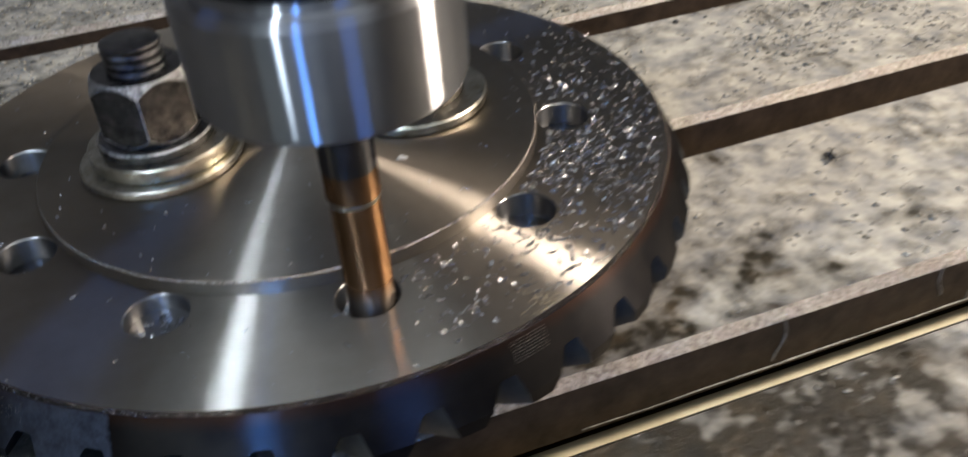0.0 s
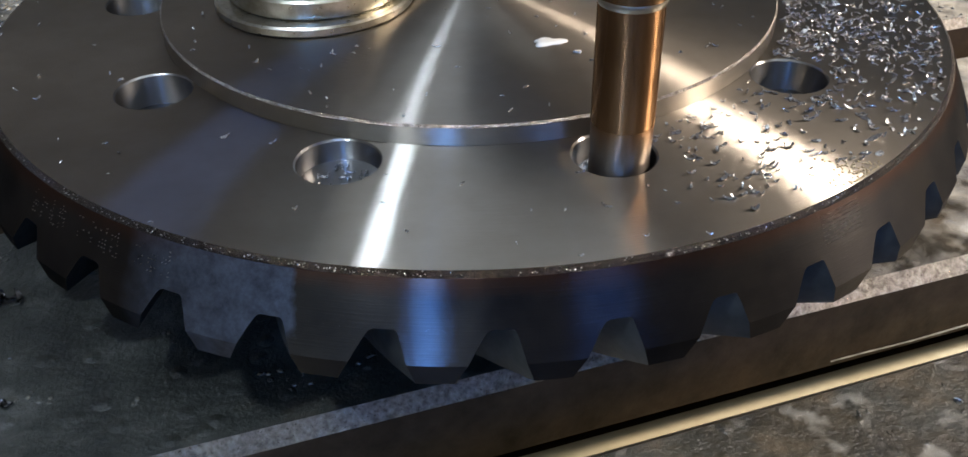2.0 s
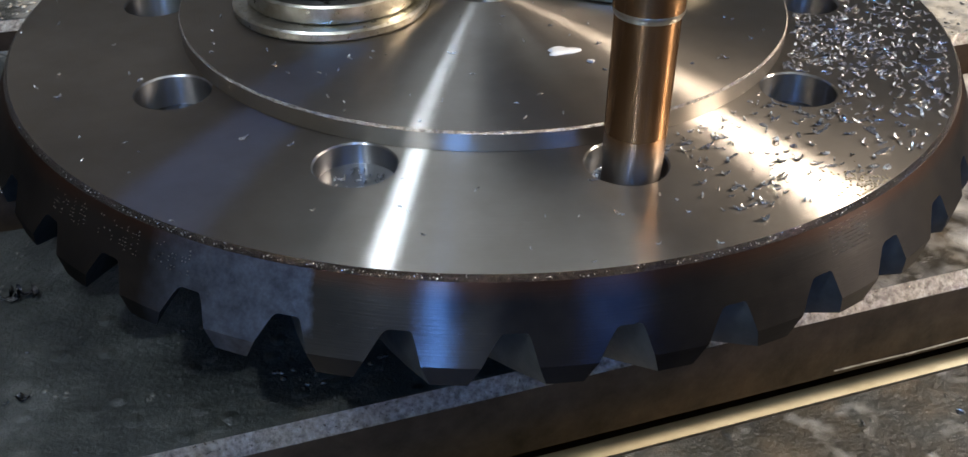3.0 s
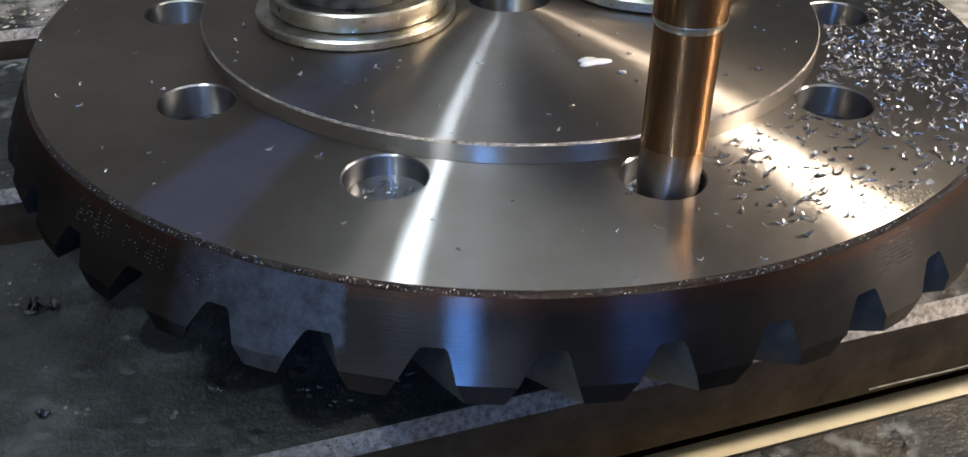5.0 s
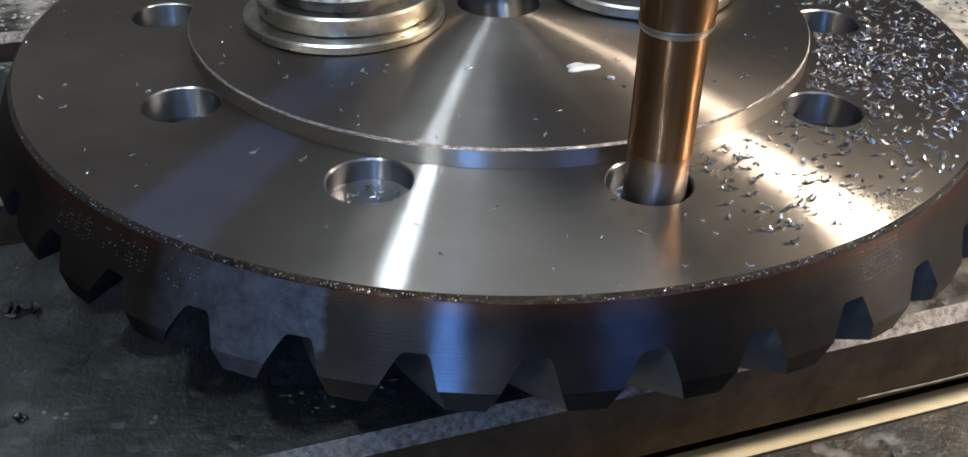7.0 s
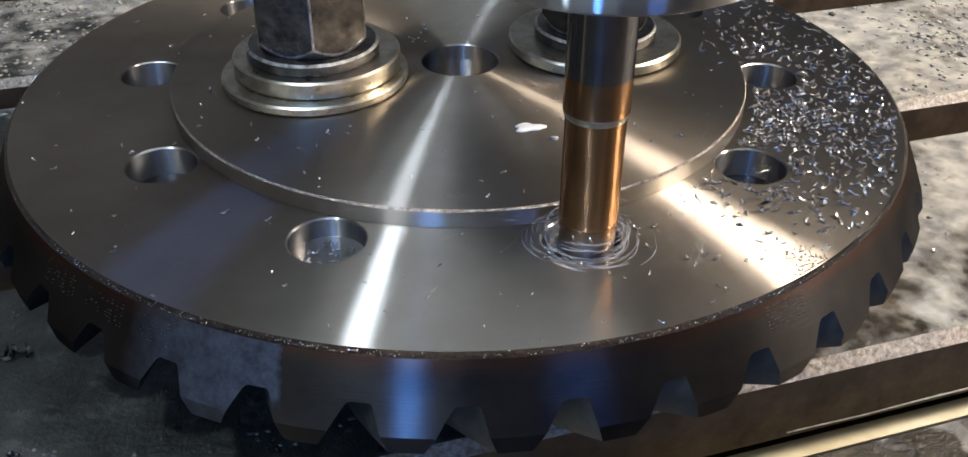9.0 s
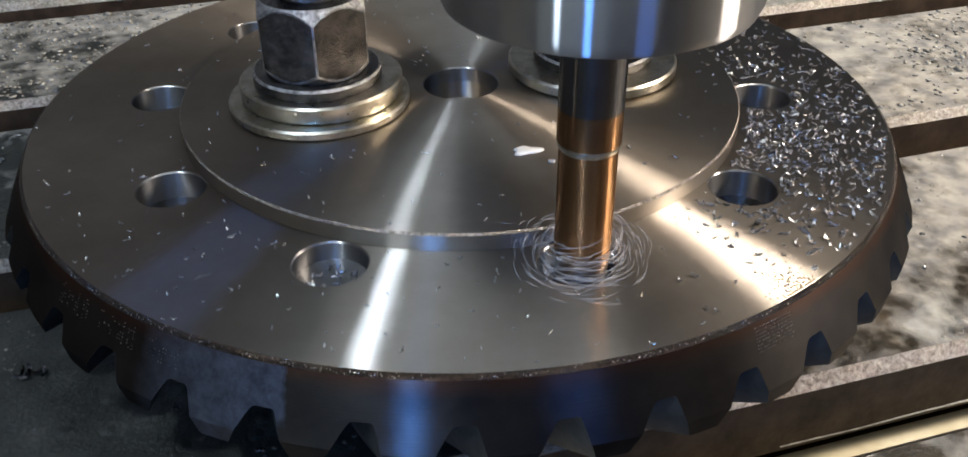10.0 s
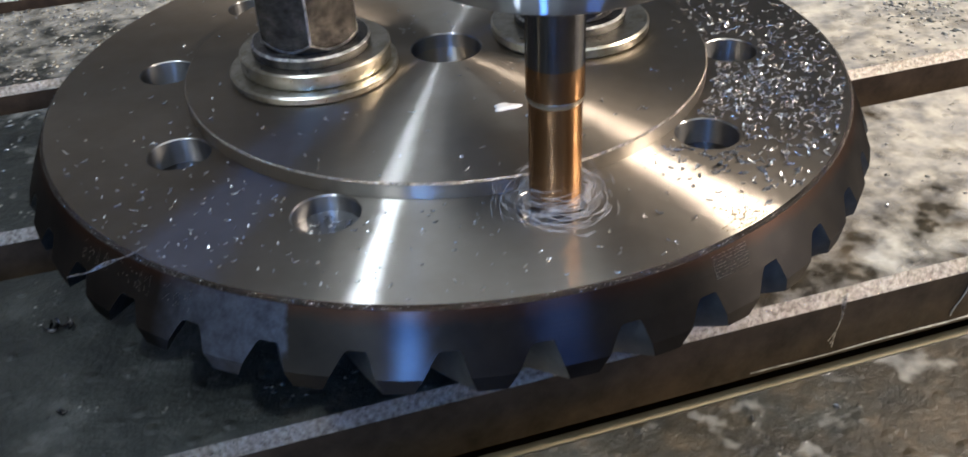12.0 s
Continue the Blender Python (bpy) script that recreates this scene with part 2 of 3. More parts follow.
def table_material():
    """Cast iron, oiled dark, under a film of milky coolant in soft patches, with gritty crumbs in it."""
    m, n, l, b = material("wet_cast_iron")
    pos = n.new("ShaderNodeNewGeometry").outputs["Position"]

    def calc(how, first, second, third=None):
        k = n.new("ShaderNodeMath")
        k.operation = how
        for socket, value in zip(k.inputs, (first, second, third)):
            if value is None:
                continue
            if isinstance(value, float):
                socket.default_value = value
            else:
                l.new(value, socket)
        return k.outputs[0]

    blots = calc("MULTIPLY_ADD", noise_tex(n, l, 34, 4, 0.6, pos).outputs[0], 0.5, calc("MULTIPLY", noise_tex(n, l, 110, 8, 0.75, pos).outputs[0], 0.5))
    iron = ramp(n, l, blots, [(0.38, (0.009, 0.010, 0.008)), (0.52, (0.030, 0.031, 0.024)), (0.64, (0.082, 0.080, 0.066))])
    # broad brown oil stains, weighted right: the warm lamp's hue put into the colour
    oil = calc("MULTIPLY_ADD", noise_tex(n, l, 11, 5, 0.6, pos).outputs[0], 0.55, calc("MULTIPLY", noise_tex(n, l, 55, 4, 0.6, pos).outputs[0], 0.45))
    side = n.new("ShaderNodeVectorMath")
    side.operation = "DOT_PRODUCT"
    side.inputs[1].default_value = (1.1, -0.3, 0)
    l.new(pos, side.inputs[0])
    soaked = ramp(n, l, calc("ADD", oil, side.outputs["Value"]), [(0.46, grey(0)), (0.60, grey(1))])
    brown = n.new("ShaderNodeMix")
    brown.data_type, brown.blend_type = "RGBA", "MULTIPLY"
    l.new(soaked.outputs[0], brown.inputs[0])
    l.new(iron.outputs[0], brown.inputs[6])
    brown.inputs[7].default_value = (0.92, 0.68, 0.44, 1)
    milk = ramp(n, l, noise_tex(n, l, 75, 4, 0.55, pos).outputs[0], [(0.30, (0.23, 0.225, 0.21)), (0.48, (0.37, 0.345, 0.29)), (0.64, (0.50, 0.46, 0.37))])
    drift = n.new("ShaderNodeVectorMath")
    drift.operation = "DOT_PRODUCT"
    drift.inputs[1].default_value = (1.02, 0.90, 0)
    l.new(pos, drift.inputs[0])
    held = calc("MINIMUM", drift.outputs["Value"], 0.145)
    pools = noise_tex(n, l, 26, 3, 0.5, pos)
    mottle = noise_tex(n, l, 100, 2, 0.5, pos)
    wet = calc("MULTIPLY_ADD", mottle.outputs[0], 0.5, calc("MULTIPLY_ADD", pools.outputs[0], 0.5, held))
    cover = ramp(n, l, wet, [(0.45, grey(0)), (0.51, grey(0.34)), (0.585, grey(0.66)), (0.67, grey(1))])
    mix = n.new("ShaderNodeMix")
    mix.data_type = "RGBA"
    l.new(cover.outputs[0], mix.inputs[0])
    l.new(brown.outputs[2], mix.inputs[6])
    l.new(milk.outputs[0], mix.inputs[7])
    # crumbs of swarf and grit
    cell = node(n, "ShaderNodeTexVoronoi", Scale=330.0, Randomness=1.0)
    l.new(pos, cell.inputs["Vector"])
    few = ramp(n, l, noise_tex(n, l, 60, 5, 0.7, pos).outputs[0], [(0.56, grey(0)), (0.68, grey(1))])
    grain = ramp(n, l, cell.outputs["Distance"], [(0.16, grey(1)), (0.30, grey(0))])
    both = calc("MULTIPLY", few.outputs[0], grain.outputs[0])
    tone = ramp(n, l, cell.outputs["Color"], [(0.3, (0.07, 0.066, 0.058)), (0.6, (0.42, 0.39, 0.31))])
    top = n.new("ShaderNodeMix")
    top.data_type = "RGBA"
    l.new(both, top.inputs[0])
    l.new(mix.outputs[2], top.inputs[6])
    l.new(tone.outputs[0], top.inputs[7])
    l.new(top.outputs[2], b.inputs["Base Color"])
    b.inputs["Specular IOR Level"].default_value = 0.4
    r = node(n, "ShaderNodeMapRange", To_Min=0.36, To_Max=0.20)
    l.new(cover.outputs[0], r.inputs[0])
    l.new(r.outputs[0], b.inputs["Roughness"])
    # the film lies smooth, with small warts where crumbs stand in it
    wart = node(n, "ShaderNodeTexVoronoi", Scale=105.0, Randomness=1.0)
    l.new(pos, wart.inputs["Vector"])
    knob = ramp(n, l, wart.outputs["Distance"], [(0.06, grey(1)), (0.26, grey(0))])
    rough_iron = calc("MULTIPLY", noise_tex(n, l, 240, 6, 0.7, pos).outputs[0], calc("MULTIPLY_ADD", cover.outputs[0], -0.62, 0.9))
    film = calc("MULTIPLY_ADD", cover.outputs[0], 0.25, rough_iron)
    h = calc("ADD", calc("MULTIPLY_ADD", knob.outputs[0], 0.55, film), both)
    bump(n, l, b, h, 0.75, 0.0016)
    return m


def grit_material():
    m, n, l, b = material("coolant_soaked_grit", rough=0.35)
    tone = n.new("ShaderNodeNewGeometry").outputs["Random Per Island"]
    l.new(ramp(n, l, tone, [(0.0, (0.05, 0.047, 0.04)), (0.35, (0.22, 0.205, 0.165)), (0.7, (0.34, 0.315, 0.25)), (1.0, (0.50, 0.465, 0.375))]).outputs[0], b.inputs["Base Color"])
    bump(n, l, b, noise_tex(n, l, 900, 3).outputs[0], 0.3, 0.0003)
    return m


GRIT = grit_material()
TABLE = table_material()
COOLANT, _n, _l, _b = material("milky_coolant", (0.74, 0.62, 0.38), 0.55)
_l.new(ramp(_n, _l, noise_tex(_n, _l, 90, 4).outputs[0], [(0.3, (0.56, 0.47, 0.29)), (0.7, (0.70, 0.61, 0.41))]).outputs[0], _b.inputs["Base Color"])
MILK = plain_metal("dried_coolant", (0.55, 0.53, 0.48), (0.72, 0.70, 0.64), 0.45, 150, 0.1, 0.0)
RESIDUE = plain_metal("thin_coolant_residue", (0.09, 0.08, 0.065), (0.28, 0.26, 0.22), 0.5, 260, 0.2, 0.0)
SWARF = plain_metal("pale_swarf", (0.6, 0.6, 0.61), (0.8, 0.8, 0.8), 0.4, 200, 0.1, 0.2)
def thin_wisps(m, opacity):
    """Lets light through between the fine hairs."""
    n, l = m.node_tree.nodes, m.node_tree.links
    mix = n.new("ShaderNodeMixShader")
    mix.inputs[0].default_value = opacity
    out = n["Material Output"].inputs["Surface"]
    old = out.links[0].from_socket
    l.new(n.new("ShaderNodeBsdfTransparent").outputs[0], mix.inputs[1])
    l.new(old, mix.inputs[2])
    l.new(mix.outputs[0], out)


thin_wisps(SWARF, 0.24)
FLOOR = plain_metal("workshop_concrete", (0.16, 0.155, 0.15), (0.24, 0.235, 0.225), 0.7, 9, 0.2, 0.0)


# ---- mesh helpers ----
def finish(bm, mat, smooth=35, extra=()):
    bmesh.ops.recalc_face_normals(bm, faces=bm.faces)
    mesh = bpy.data.meshes.new("mesh")
    bm.to_mesh(mesh)
    bm.free()
    mesh.materials.append(mat)
    for m in extra:
        mesh.materials.append(m)
    for p in mesh.polygons:
        p.use_smooth = True
    mesh.set_sharp_from_angle(angle=radians(smooth))
    return mesh


def part(name, bm, mat, parent, label="", at=None, smooth=35, extra=()):
    ob = new(name, finish(bm, mat, smooth, extra))
    ob.parent = parent
    if at is not None:
        ob.matrix_basis = at
    return tagged(ob, label)


def thing(name, m, label, category, group="", kind=""):
    ob = new(name)
    ob.matrix_basis = m
    ob.empty_display_size = 0.01
    return tagged(ob, label, category, group, kind)


def lathe(profile, n=96, bm=None):
    """Turns (radius, height) pairs, in gear units, round the z axis. Closed where the radius is 0."""
    bm = bm or bmesh.new()
    rings = []
    for r, z in profile:
        if r == 0:
            rings.append([bm.verts.new((0, 0, z * U))])
        else:
            rings.append([bm.verts.new((r * U * math.cos(2 * math.pi * i / n), r * U * math.sin(2 * math.pi * i / n), z * U)) for i in range(n)])
    for a, b in zip(rings, rings[1:]):
        for i in range(n):
            j = (i + 1) % n
            if len(a) == 1:
                bm.faces.new((a[0], b[i], b[j]))
            elif len(b) == 1:
                bm.faces.new((a[i], a[j], b[0]))
            else:
                bm.faces.new((a[i], a[j], b[j], b[i]))
    return bm


def box(bm, x0, x1, y0, y1, z0, z1):
    r = bmesh.ops.create_cube(bm, size=1)
    bmesh.ops.scale(bm, vec=(x1 - x0, y1 - y0, z1 - z0), verts=r["verts"])
    bmesh.ops.translate(bm, vec=((x0 + x1) / 2, (y0 + y1) / 2, (z0 + z1) / 2), verts=r["verts"])
    return bm


def turn(azimuth, radius, height):
    """A place in the gear's own space."""
    a = radians(azimuth)
    return Vector((radius * U * math.cos(a), radius * U * math.sin(a), height * U))


# ---- the room ----
def plain_box(name, x0, x1, y0, y1, z0, z1, mat, label, category):
    ob = new(name, finish(box(bmesh.new(), x0, x1, y0, y1, z0, z1), mat))
    return tagged(ob, label, category, kind="structure")


plain_box("floor", -2.6, 2.6, -2.6, 2.6, -1.0, -0.9, FLOOR, "grey concrete workshop floor under the milling machine", "floor")
plain_box("ceiling", -2.6, 2.6, -2.6, 2.6, 2.2, 2.3, PAINT, "grey painted workshop ceiling above the machine", "ceiling")
plain_box("wall_north", -2.6, 2.6, 2.5, 2.6, -0.9, 2.2, PAINT, "grey painted workshop wall behind the machine", "wall")
plain_box("wall_south", -2.6, 2.6, -2.6, -2.5, -0.9, 2.2, PAINT, "grey painted workshop wall facing the machine", "wall")
plain_box("wall_east", 2.5, 2.6, -2.5, 2.5, -0.9, 2.2, PAINT, "grey painted workshop wall beside the machine", "wall")
plain_box("wall_west", -2.6, -2.5, -2.5, 2.5, -0.9, 2.2, PAINT, "grey painted workshop side wall", "wall")


# ---- machine table with T-slots along x ----
NEAR, PITCH, WIDE = -1.412, 1.290, 0.244      # near edge of the front slot, slot spacing, slot width
NECK, DEEP, UNDER = 0.25, 0.36, 0.10          # neck depth, floor depth, undercut
BEVEL = 0.034


def machine_table():
    t = thing("machine_table", pose(0, 0, 0), "grey cast-iron machine table with T-slots, wet with milky coolant", "machine table")
    # cross-section in (y, z), walked from the front to the back
    line = [(-4.9, -1.2), (-4.9, 0)]
    for k in range(-2, 5):
        y0 = NEAR + PITCH * k
        y1 = y0 + WIDE
        line += [(y0 - BEVEL, 0), (y0, -BEVEL), (y0, -NECK), (y0 - UNDER, -NECK - 0.012), (y0 - UNDER, -DEEP),
                 (y1 + UNDER, -DEEP), (y1 + UNDER, -NECK - 0.012), (y1, -NECK), (y1, -BEVEL), (y1 + BEVEL, 0)]
    line += [(4.9, 0), (4.9, -1.2)]
    bm = bmesh.new()
    xs = [-7.0 + 14.0 * i / 40 for i in range(41)]
    cols = [[bm.verts.new((x * U, y * U, z * U)) for y, z in line] for x in xs]
    for a, b in zip(cols, cols[1:]):
        for i in range(len(line)):
            j = (i + 1) % len(line)
            f = bm.faces.new((a[i], a[j], b[j], b[i]))
            (ya, za), (yb, zb) = line[i], line[j]
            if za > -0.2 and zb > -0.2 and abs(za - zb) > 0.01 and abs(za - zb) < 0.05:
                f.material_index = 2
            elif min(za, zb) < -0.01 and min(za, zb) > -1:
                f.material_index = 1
    bm.faces.new(cols[0])
    bm.faces.new(cols[-1])
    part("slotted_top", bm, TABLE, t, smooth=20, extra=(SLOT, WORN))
    for k in range(-2, 5):
        y0 = NEAR + PITCH * k
        bm = box(bmesh.new(), -6.98 * U, 6.98 * U, (y0 - UNDER + 0.01) * U, (y0 + 0.296) * U, -DEEP * U, (-DEEP + 0.02) * U)
        tagged(new("coolant_pool", finish(bm, COOLANT)), "cream milky coolant lying in the slot of the machine table", "coolant", "coolant in the slots")
    bm = box(bmesh.new(), -6 * U, 6 * U, -3 * U, 3 * U, -0.899, -1.2 * U)
    part("saddle", bm, PAINT, t, "grey painted machine saddle")


machine_table()

# ---- the bevel gear ----
GEAR = pose(0, 0, TOP * U, 0, 0, SPIN)
HOLE0, HOLE_STEP, HOLE_R = -70.79, 36.0, 0.0955
RIM, HUB, STEP = 1.3668, 0.9021, 0.0529
SPIRAL = 36.0              # how far the teeth lean from the radius, in degrees
TEETH, TOOTH0 = 39, -51.25 + 180 / 39
ROOT_R, ROOT_Z, TIP_R, TIP_Z = 1.418, -0.102, 1.443, -0.217
KNEE_R, KNEE_Z = 1.449, -0.165
TOE_R, TOE_ROOT, TOE_TIP = 0.95, -0.315, -0.415


def cut(ob, cutter):
    """Cuts the cutter out of the mesh of ob, and takes the cutter away."""
    mod = ob.modifiers.new("cut", "BOOLEAN")
    mod.operation, mod.object, mod.solver = "DIFFERENCE", cutter, "EXACT"
    mod.material_mode = "TRANSFER"
    bpy.context.view_layer.update()
    mesh = bpy.data.meshes.new_from_object(ob.evaluated_get(bpy.context.evaluated_depsgraph_get()))
    ob.modifiers.clear()
    ob.data = mesh
    bpy.data.objects.remove(cutter)
    mesh.set_sharp_from_angle(angle=radians(7))


def bevel_gear():
    g = thing("bevel_gear", GEAR, "large bright steel gear wheel with a dark toothed rim", "gear")
    profile = [(0, -0.439), (TOE_R, -0.439), (TOE_R, TOE_ROOT), (ROOT_R, ROOT_Z), (RIM + 0.006, -0.011), (RIM + 0.001, -0.004), (RIM - 0.006, 0), (0.1235, 0), (0.1235, -0.06), (0, -0.06)]
    bm = lathe(profile, 256)
    bmesh.ops.remove_doubles(bm, verts=bm.verts, dist=1e-6)
    for f in bm.faces:
        up = all(v.co.z > -0.02 * U for v in f.verts)
        f.material_index = 0 if up and f.calc_center_median().xy.length < (RIM - 0.008) * U else 1
        if up and f.material_index and f.calc_center_median().z > -0.0095 * U:
            f.material_index = 2
        if f.calc_center_median().z > -0.07 * U and f.calc_center_median().xy.length < 0.124 * U:
            f.material_index = 0
    body = part("gear_body", bm, FACE, g, "bright steel disc with ten bored holes", smooth=7, extra=(CONE, RIMWEAR))
    bm = bmesh.new()
    for k in range(10):
        deep = 0.055 if k == 0 else 0.085
        c = lathe([(0, -deep), (HOLE_R, -deep), (HOLE_R, -0.004), (HOLE_R + 0.010, 0.006), (0, 0.006)], 64)
        bmesh.ops.translate(c, vec=turn(HOLE0 + HOLE_STEP * k, 1, 0), verts=c.verts)
        m = bpy.data.meshes.new("tmp")
        c.to_mesh(m)
        c.free()
        bm.from_mesh(m)
        bpy.data.meshes.remove(m)
    cutter = new("cutter", finish(bm, BORE))
    cutter.matrix_basis = GEAR
    cut(body, cutter)
    # hub plate, with the bore in its middle
    bm = lathe([(0.123, 0.0), (0.123, STEP - 0.004), (0.128, STEP), (HUB - 0.005, STEP), (HUB, STEP - 0.006), (HUB, 0.002), (HUB - 0.006, 0.0)], 256)
    for f in bm.faces:
        away = f.calc_center_median().xy.length / U
        if away < 0.126:
            f.material_index = 1
        elif HUB - 0.005 < away < HUB - 0.0005:
            f.material_index = 2
    part("hub_plate", bm, HUBFACE, g, "raised round hub with a bored centre", smooth=12, extra=(BORE, WORN))
    # one tooth, along +x, then its copies
    pitch = 2 * math.pi / TEETH
    levels = [(0.0, 0.41, 0.41), (0.03, 0.375, 0.388), (0.10, 0.345, 0.372), (0.25, 0.295, 0.348), (0.55, 0.205, 0.305), (1.0, 0.09, 0.24)]
    bm = bmesh.new()
    cols, runs = 6, 6

    def heel(f):
        """Radius and height of the tooth's outer face, f of the way from root to tip."""
        z = ROOT_Z + (TIP_Z - ROOT_Z) * f
        if z > KNEE_Z:
            return ROOT_R + (KNEE_R - ROOT_R) * (ROOT_Z - z) / (ROOT_Z - KNEE_Z), z
        return KNEE_R + (TIP_R - KNEE_R) * (KNEE_Z - z) / (KNEE_Z - TIP_Z), z

    grid = []
    for run in range(runs + 1):
        g_in = run / runs
        rows = []
        for f, right, left in levels:
            hr, hz = heel(f)
            r = hr + (TOE_R - hr) * g_in
            z = hz + (TOE_ROOT + (TOE_TIP - TOE_ROOT) * f - hz) * g_in
            lean = -math.tan(radians(SPIRAL)) * math.log(hr / r)
            row = []
            for c in range(cols + 1):
                a = (-left + (right + left) * c / cols) * pitch + lean
                row.append(bm.verts.new((r * U * math.cos(a), r * U * math.sin(a), z * U)))
            rows.append(row)
        grid.append(rows)
    last = len(levels) - 1
    for rows in (grid[0], grid[-1]):
        for p, q in zip(rows, rows[1:]):
            for c in range(cols):
                bm.faces.new((p[c], p[c + 1], q[c + 1], q[c]))
    for near, far in zip(grid, grid[1:]):
        for c in (0, cols):
            for k in range(last):
                bm.faces.new((near[k][c], near[k + 1][c], far[k + 1][c], far[k][c])).material_index = 1
        for k in (0, last):
            for c in range(cols):
                bm.faces.new((near[k][c], near[k][c + 1], far[k][c + 1], far[k][c]))
    mesh = finish(bm, CONE, 28, (FLANK,))
    for k in range(TEETH):
        ob = new("tooth", mesh)
        ob.parent = g
        ob.matrix_basis = pose(0, 0, 0, 0, 0, TOOTH0 + 360.0 / TEETH * k)
    return g


bevel_gear()


# ---- clamping studs, nuts and washers on the hub ----
def hexagon(bm, flat, z0, z1, dome, turn_deg):
    """A nut's body: a hexagon whose corners are turned off to a cone at both ends, in gear units."""
    corner = flat / math.cos(math.pi / 6)
    steps = [radians(60 * k + d) for k in range(6) for d in (-30, -28.9, -20, -10, 0, 10, 20, 28.9)]
    n = len(steps)
    rows = []
    for z, way, round_end, edge in ((z0, 1, True, 0), (z0, 1, False, 0.004), (z0, 1, False, 0.010), (z1, -1, False, 0.010), (z1, -1, False, 0.004), (z1, -1, True, 0)):
        row = []
        for i, a in enumerate(steps):
            r = flat / math.cos((a + math.pi / 6) % (math.pi / 3) - math.pi / 6)
            over = (r - flat) / (corner - flat)
            zz = z if round_end else z + way * (edge + dome * over)
            if round_end:
                r = flat * 0.965
            elif i % 8 == 0:
                r *= 0.992
            row.append(bm.verts.new((r * U * math.cos(a + turn_deg), r * U * math.sin(a + turn_deg), zz * U)))
        rows.append(row)
    for k, (p, q) in enumerate(zip(rows, rows[1:])):
        for i in range(n):
            j = (i + 1) % n
            f = bm.faces.new((p[i], p[j], q[j], q[i]))
            f.material_index = 0 if k == 2 and i % 8 not in (0, 7) else 1
    bm.faces.new(rows[0])
    bm.faces.new(rows[-1])
    return bm


def thread(bm, radius, z0, z1, turns):
    """A stud's end with its thread cut as a spiral, in gear units."""
    n, rows = 40, []
    steps = turns * 6
    for k in range(steps + 1):
        z = z0 + (z1 - z0) * k / steps
        row = []
        for i in range(n):
            ph = (k / 6.0 + i / n) % 1.0
            r = radius * (1 - 0.07 * abs(2 * ph - 1))
            if k == steps:
                r = radius * 0.86
            row.append(bm.verts.new((r * U * math.cos(2 * math.pi * i / n), r * U * math.sin(2 * math.pi * i / n), z * U)))
        rows.append(row)
    for p, q in zip(rows, rows[1:]):
        for i in range(n):
            j = (i + 1) % n
            bm.faces.new((p[i], p[j], q[j], q[i]))
    bm.faces.new(rows[0])
    bm.faces.new(rows[-1])
    return bm


def ring(r0, r1, z0, z1, edge=0.006, n=160):
    return lathe([(r0, z0), (r1 - edge, z0), (r1, z0 + edge), (r1, z1 - edge), (r1 - edge, z1), (r0, z1), (r0, z0)], n)


def washer(x, y, base, radius, thick, mat, label, name="washer", edge=0.006):
    bm = ring(0.115, radius, 0, thick, edge)
    bmesh.ops.remove_doubles(bm, verts=bm.verts, dist=1e-7)
    ob = new(name, finish(bm, mat))
    ob.matrix_basis = pose(x * U, y * U, (TOP + base) * U)
    return tagged(ob, label, "washer", "washers under the clamping nuts")


def clamp_nut(x, y, base, height, heading, flange):
    t = thing("clamping_nut", pose(x * U, y * U, (TOP + base) * U, 0, 0, heading), "tall dark hexagon nut with a collar, worn bright at its corners", "nut", "clamping nuts")
    bm = hexagon(bmesh.new(), 0.158, 0.035, height, 0.034, 0.0)
    part("nut_body", bm, OXIDE, t, smooth=22, extra=(SCUFF,))
    bm = lathe([(0.0, 0.0), (flange - 0.004, 0.0), (flange, 0.006), (flange, 0.03), (flange - 0.006, 0.036), (flange - 0.008, 0.037), (0.0, 0.037)], 72)
    for f in bm.faces:
        away = f.calc_center_median().xy.length / U
        f.material_index = 1 if flange - 0.009 < away < flange - 0.001 and f.calc_center_median().z > 0.02 * U else 0
    part("collar", bm, OXIDE, t, "dark round collar of the nut", extra=(SCUFF,))
    ob = tagged(new("threaded_stud", finish(thread(bmesh.new(), 0.102, -0.05, 0.10, 5), OXIDE, 60)), "dark threaded stud end sticking out of the nut", "stud", "clamping studs")
    ob.matrix_basis = pose(x * U, y * U, (TOP + base + height) * U)
    return t


NUT_A, NUT_B = (-0.463, 0.008), (0.464, -0.004)
washer(*NUT_A, STEP, 0.285, 0.03, ZINC, "flat zinc-plated washer lying on the gear's hub")
washer(NUT_A[0] + 0.012, NUT_A[1] + 0.012, STEP + 0.03, 0.255, 0.055, ZINC, "thick zinc-plated washer with a yellowish edge on a flat washer", edge=0.006)
clamp_nut(*NUT_A, STEP + 0.085, 0.27, 53, 0.20)
washer(*NUT_B, STEP, 0.285, 0.04, ZINC, "flat zinc-plated washer lying on the gear's hub", edge=0.007)
clamp_nut(*NUT_B, STEP + 0.04, 0.30, 20, 0.20)

# ---- spindle chuck and end mill ----
TOOL = (0.0268, -1.0049)
SPINDLE = thing("milling_chuck", pose(TOOL[0] * U, TOOL[1] * U, (TOP + 0.355) * U), "polished steel milling chuck holding a copper-coated end mill", "chuck")


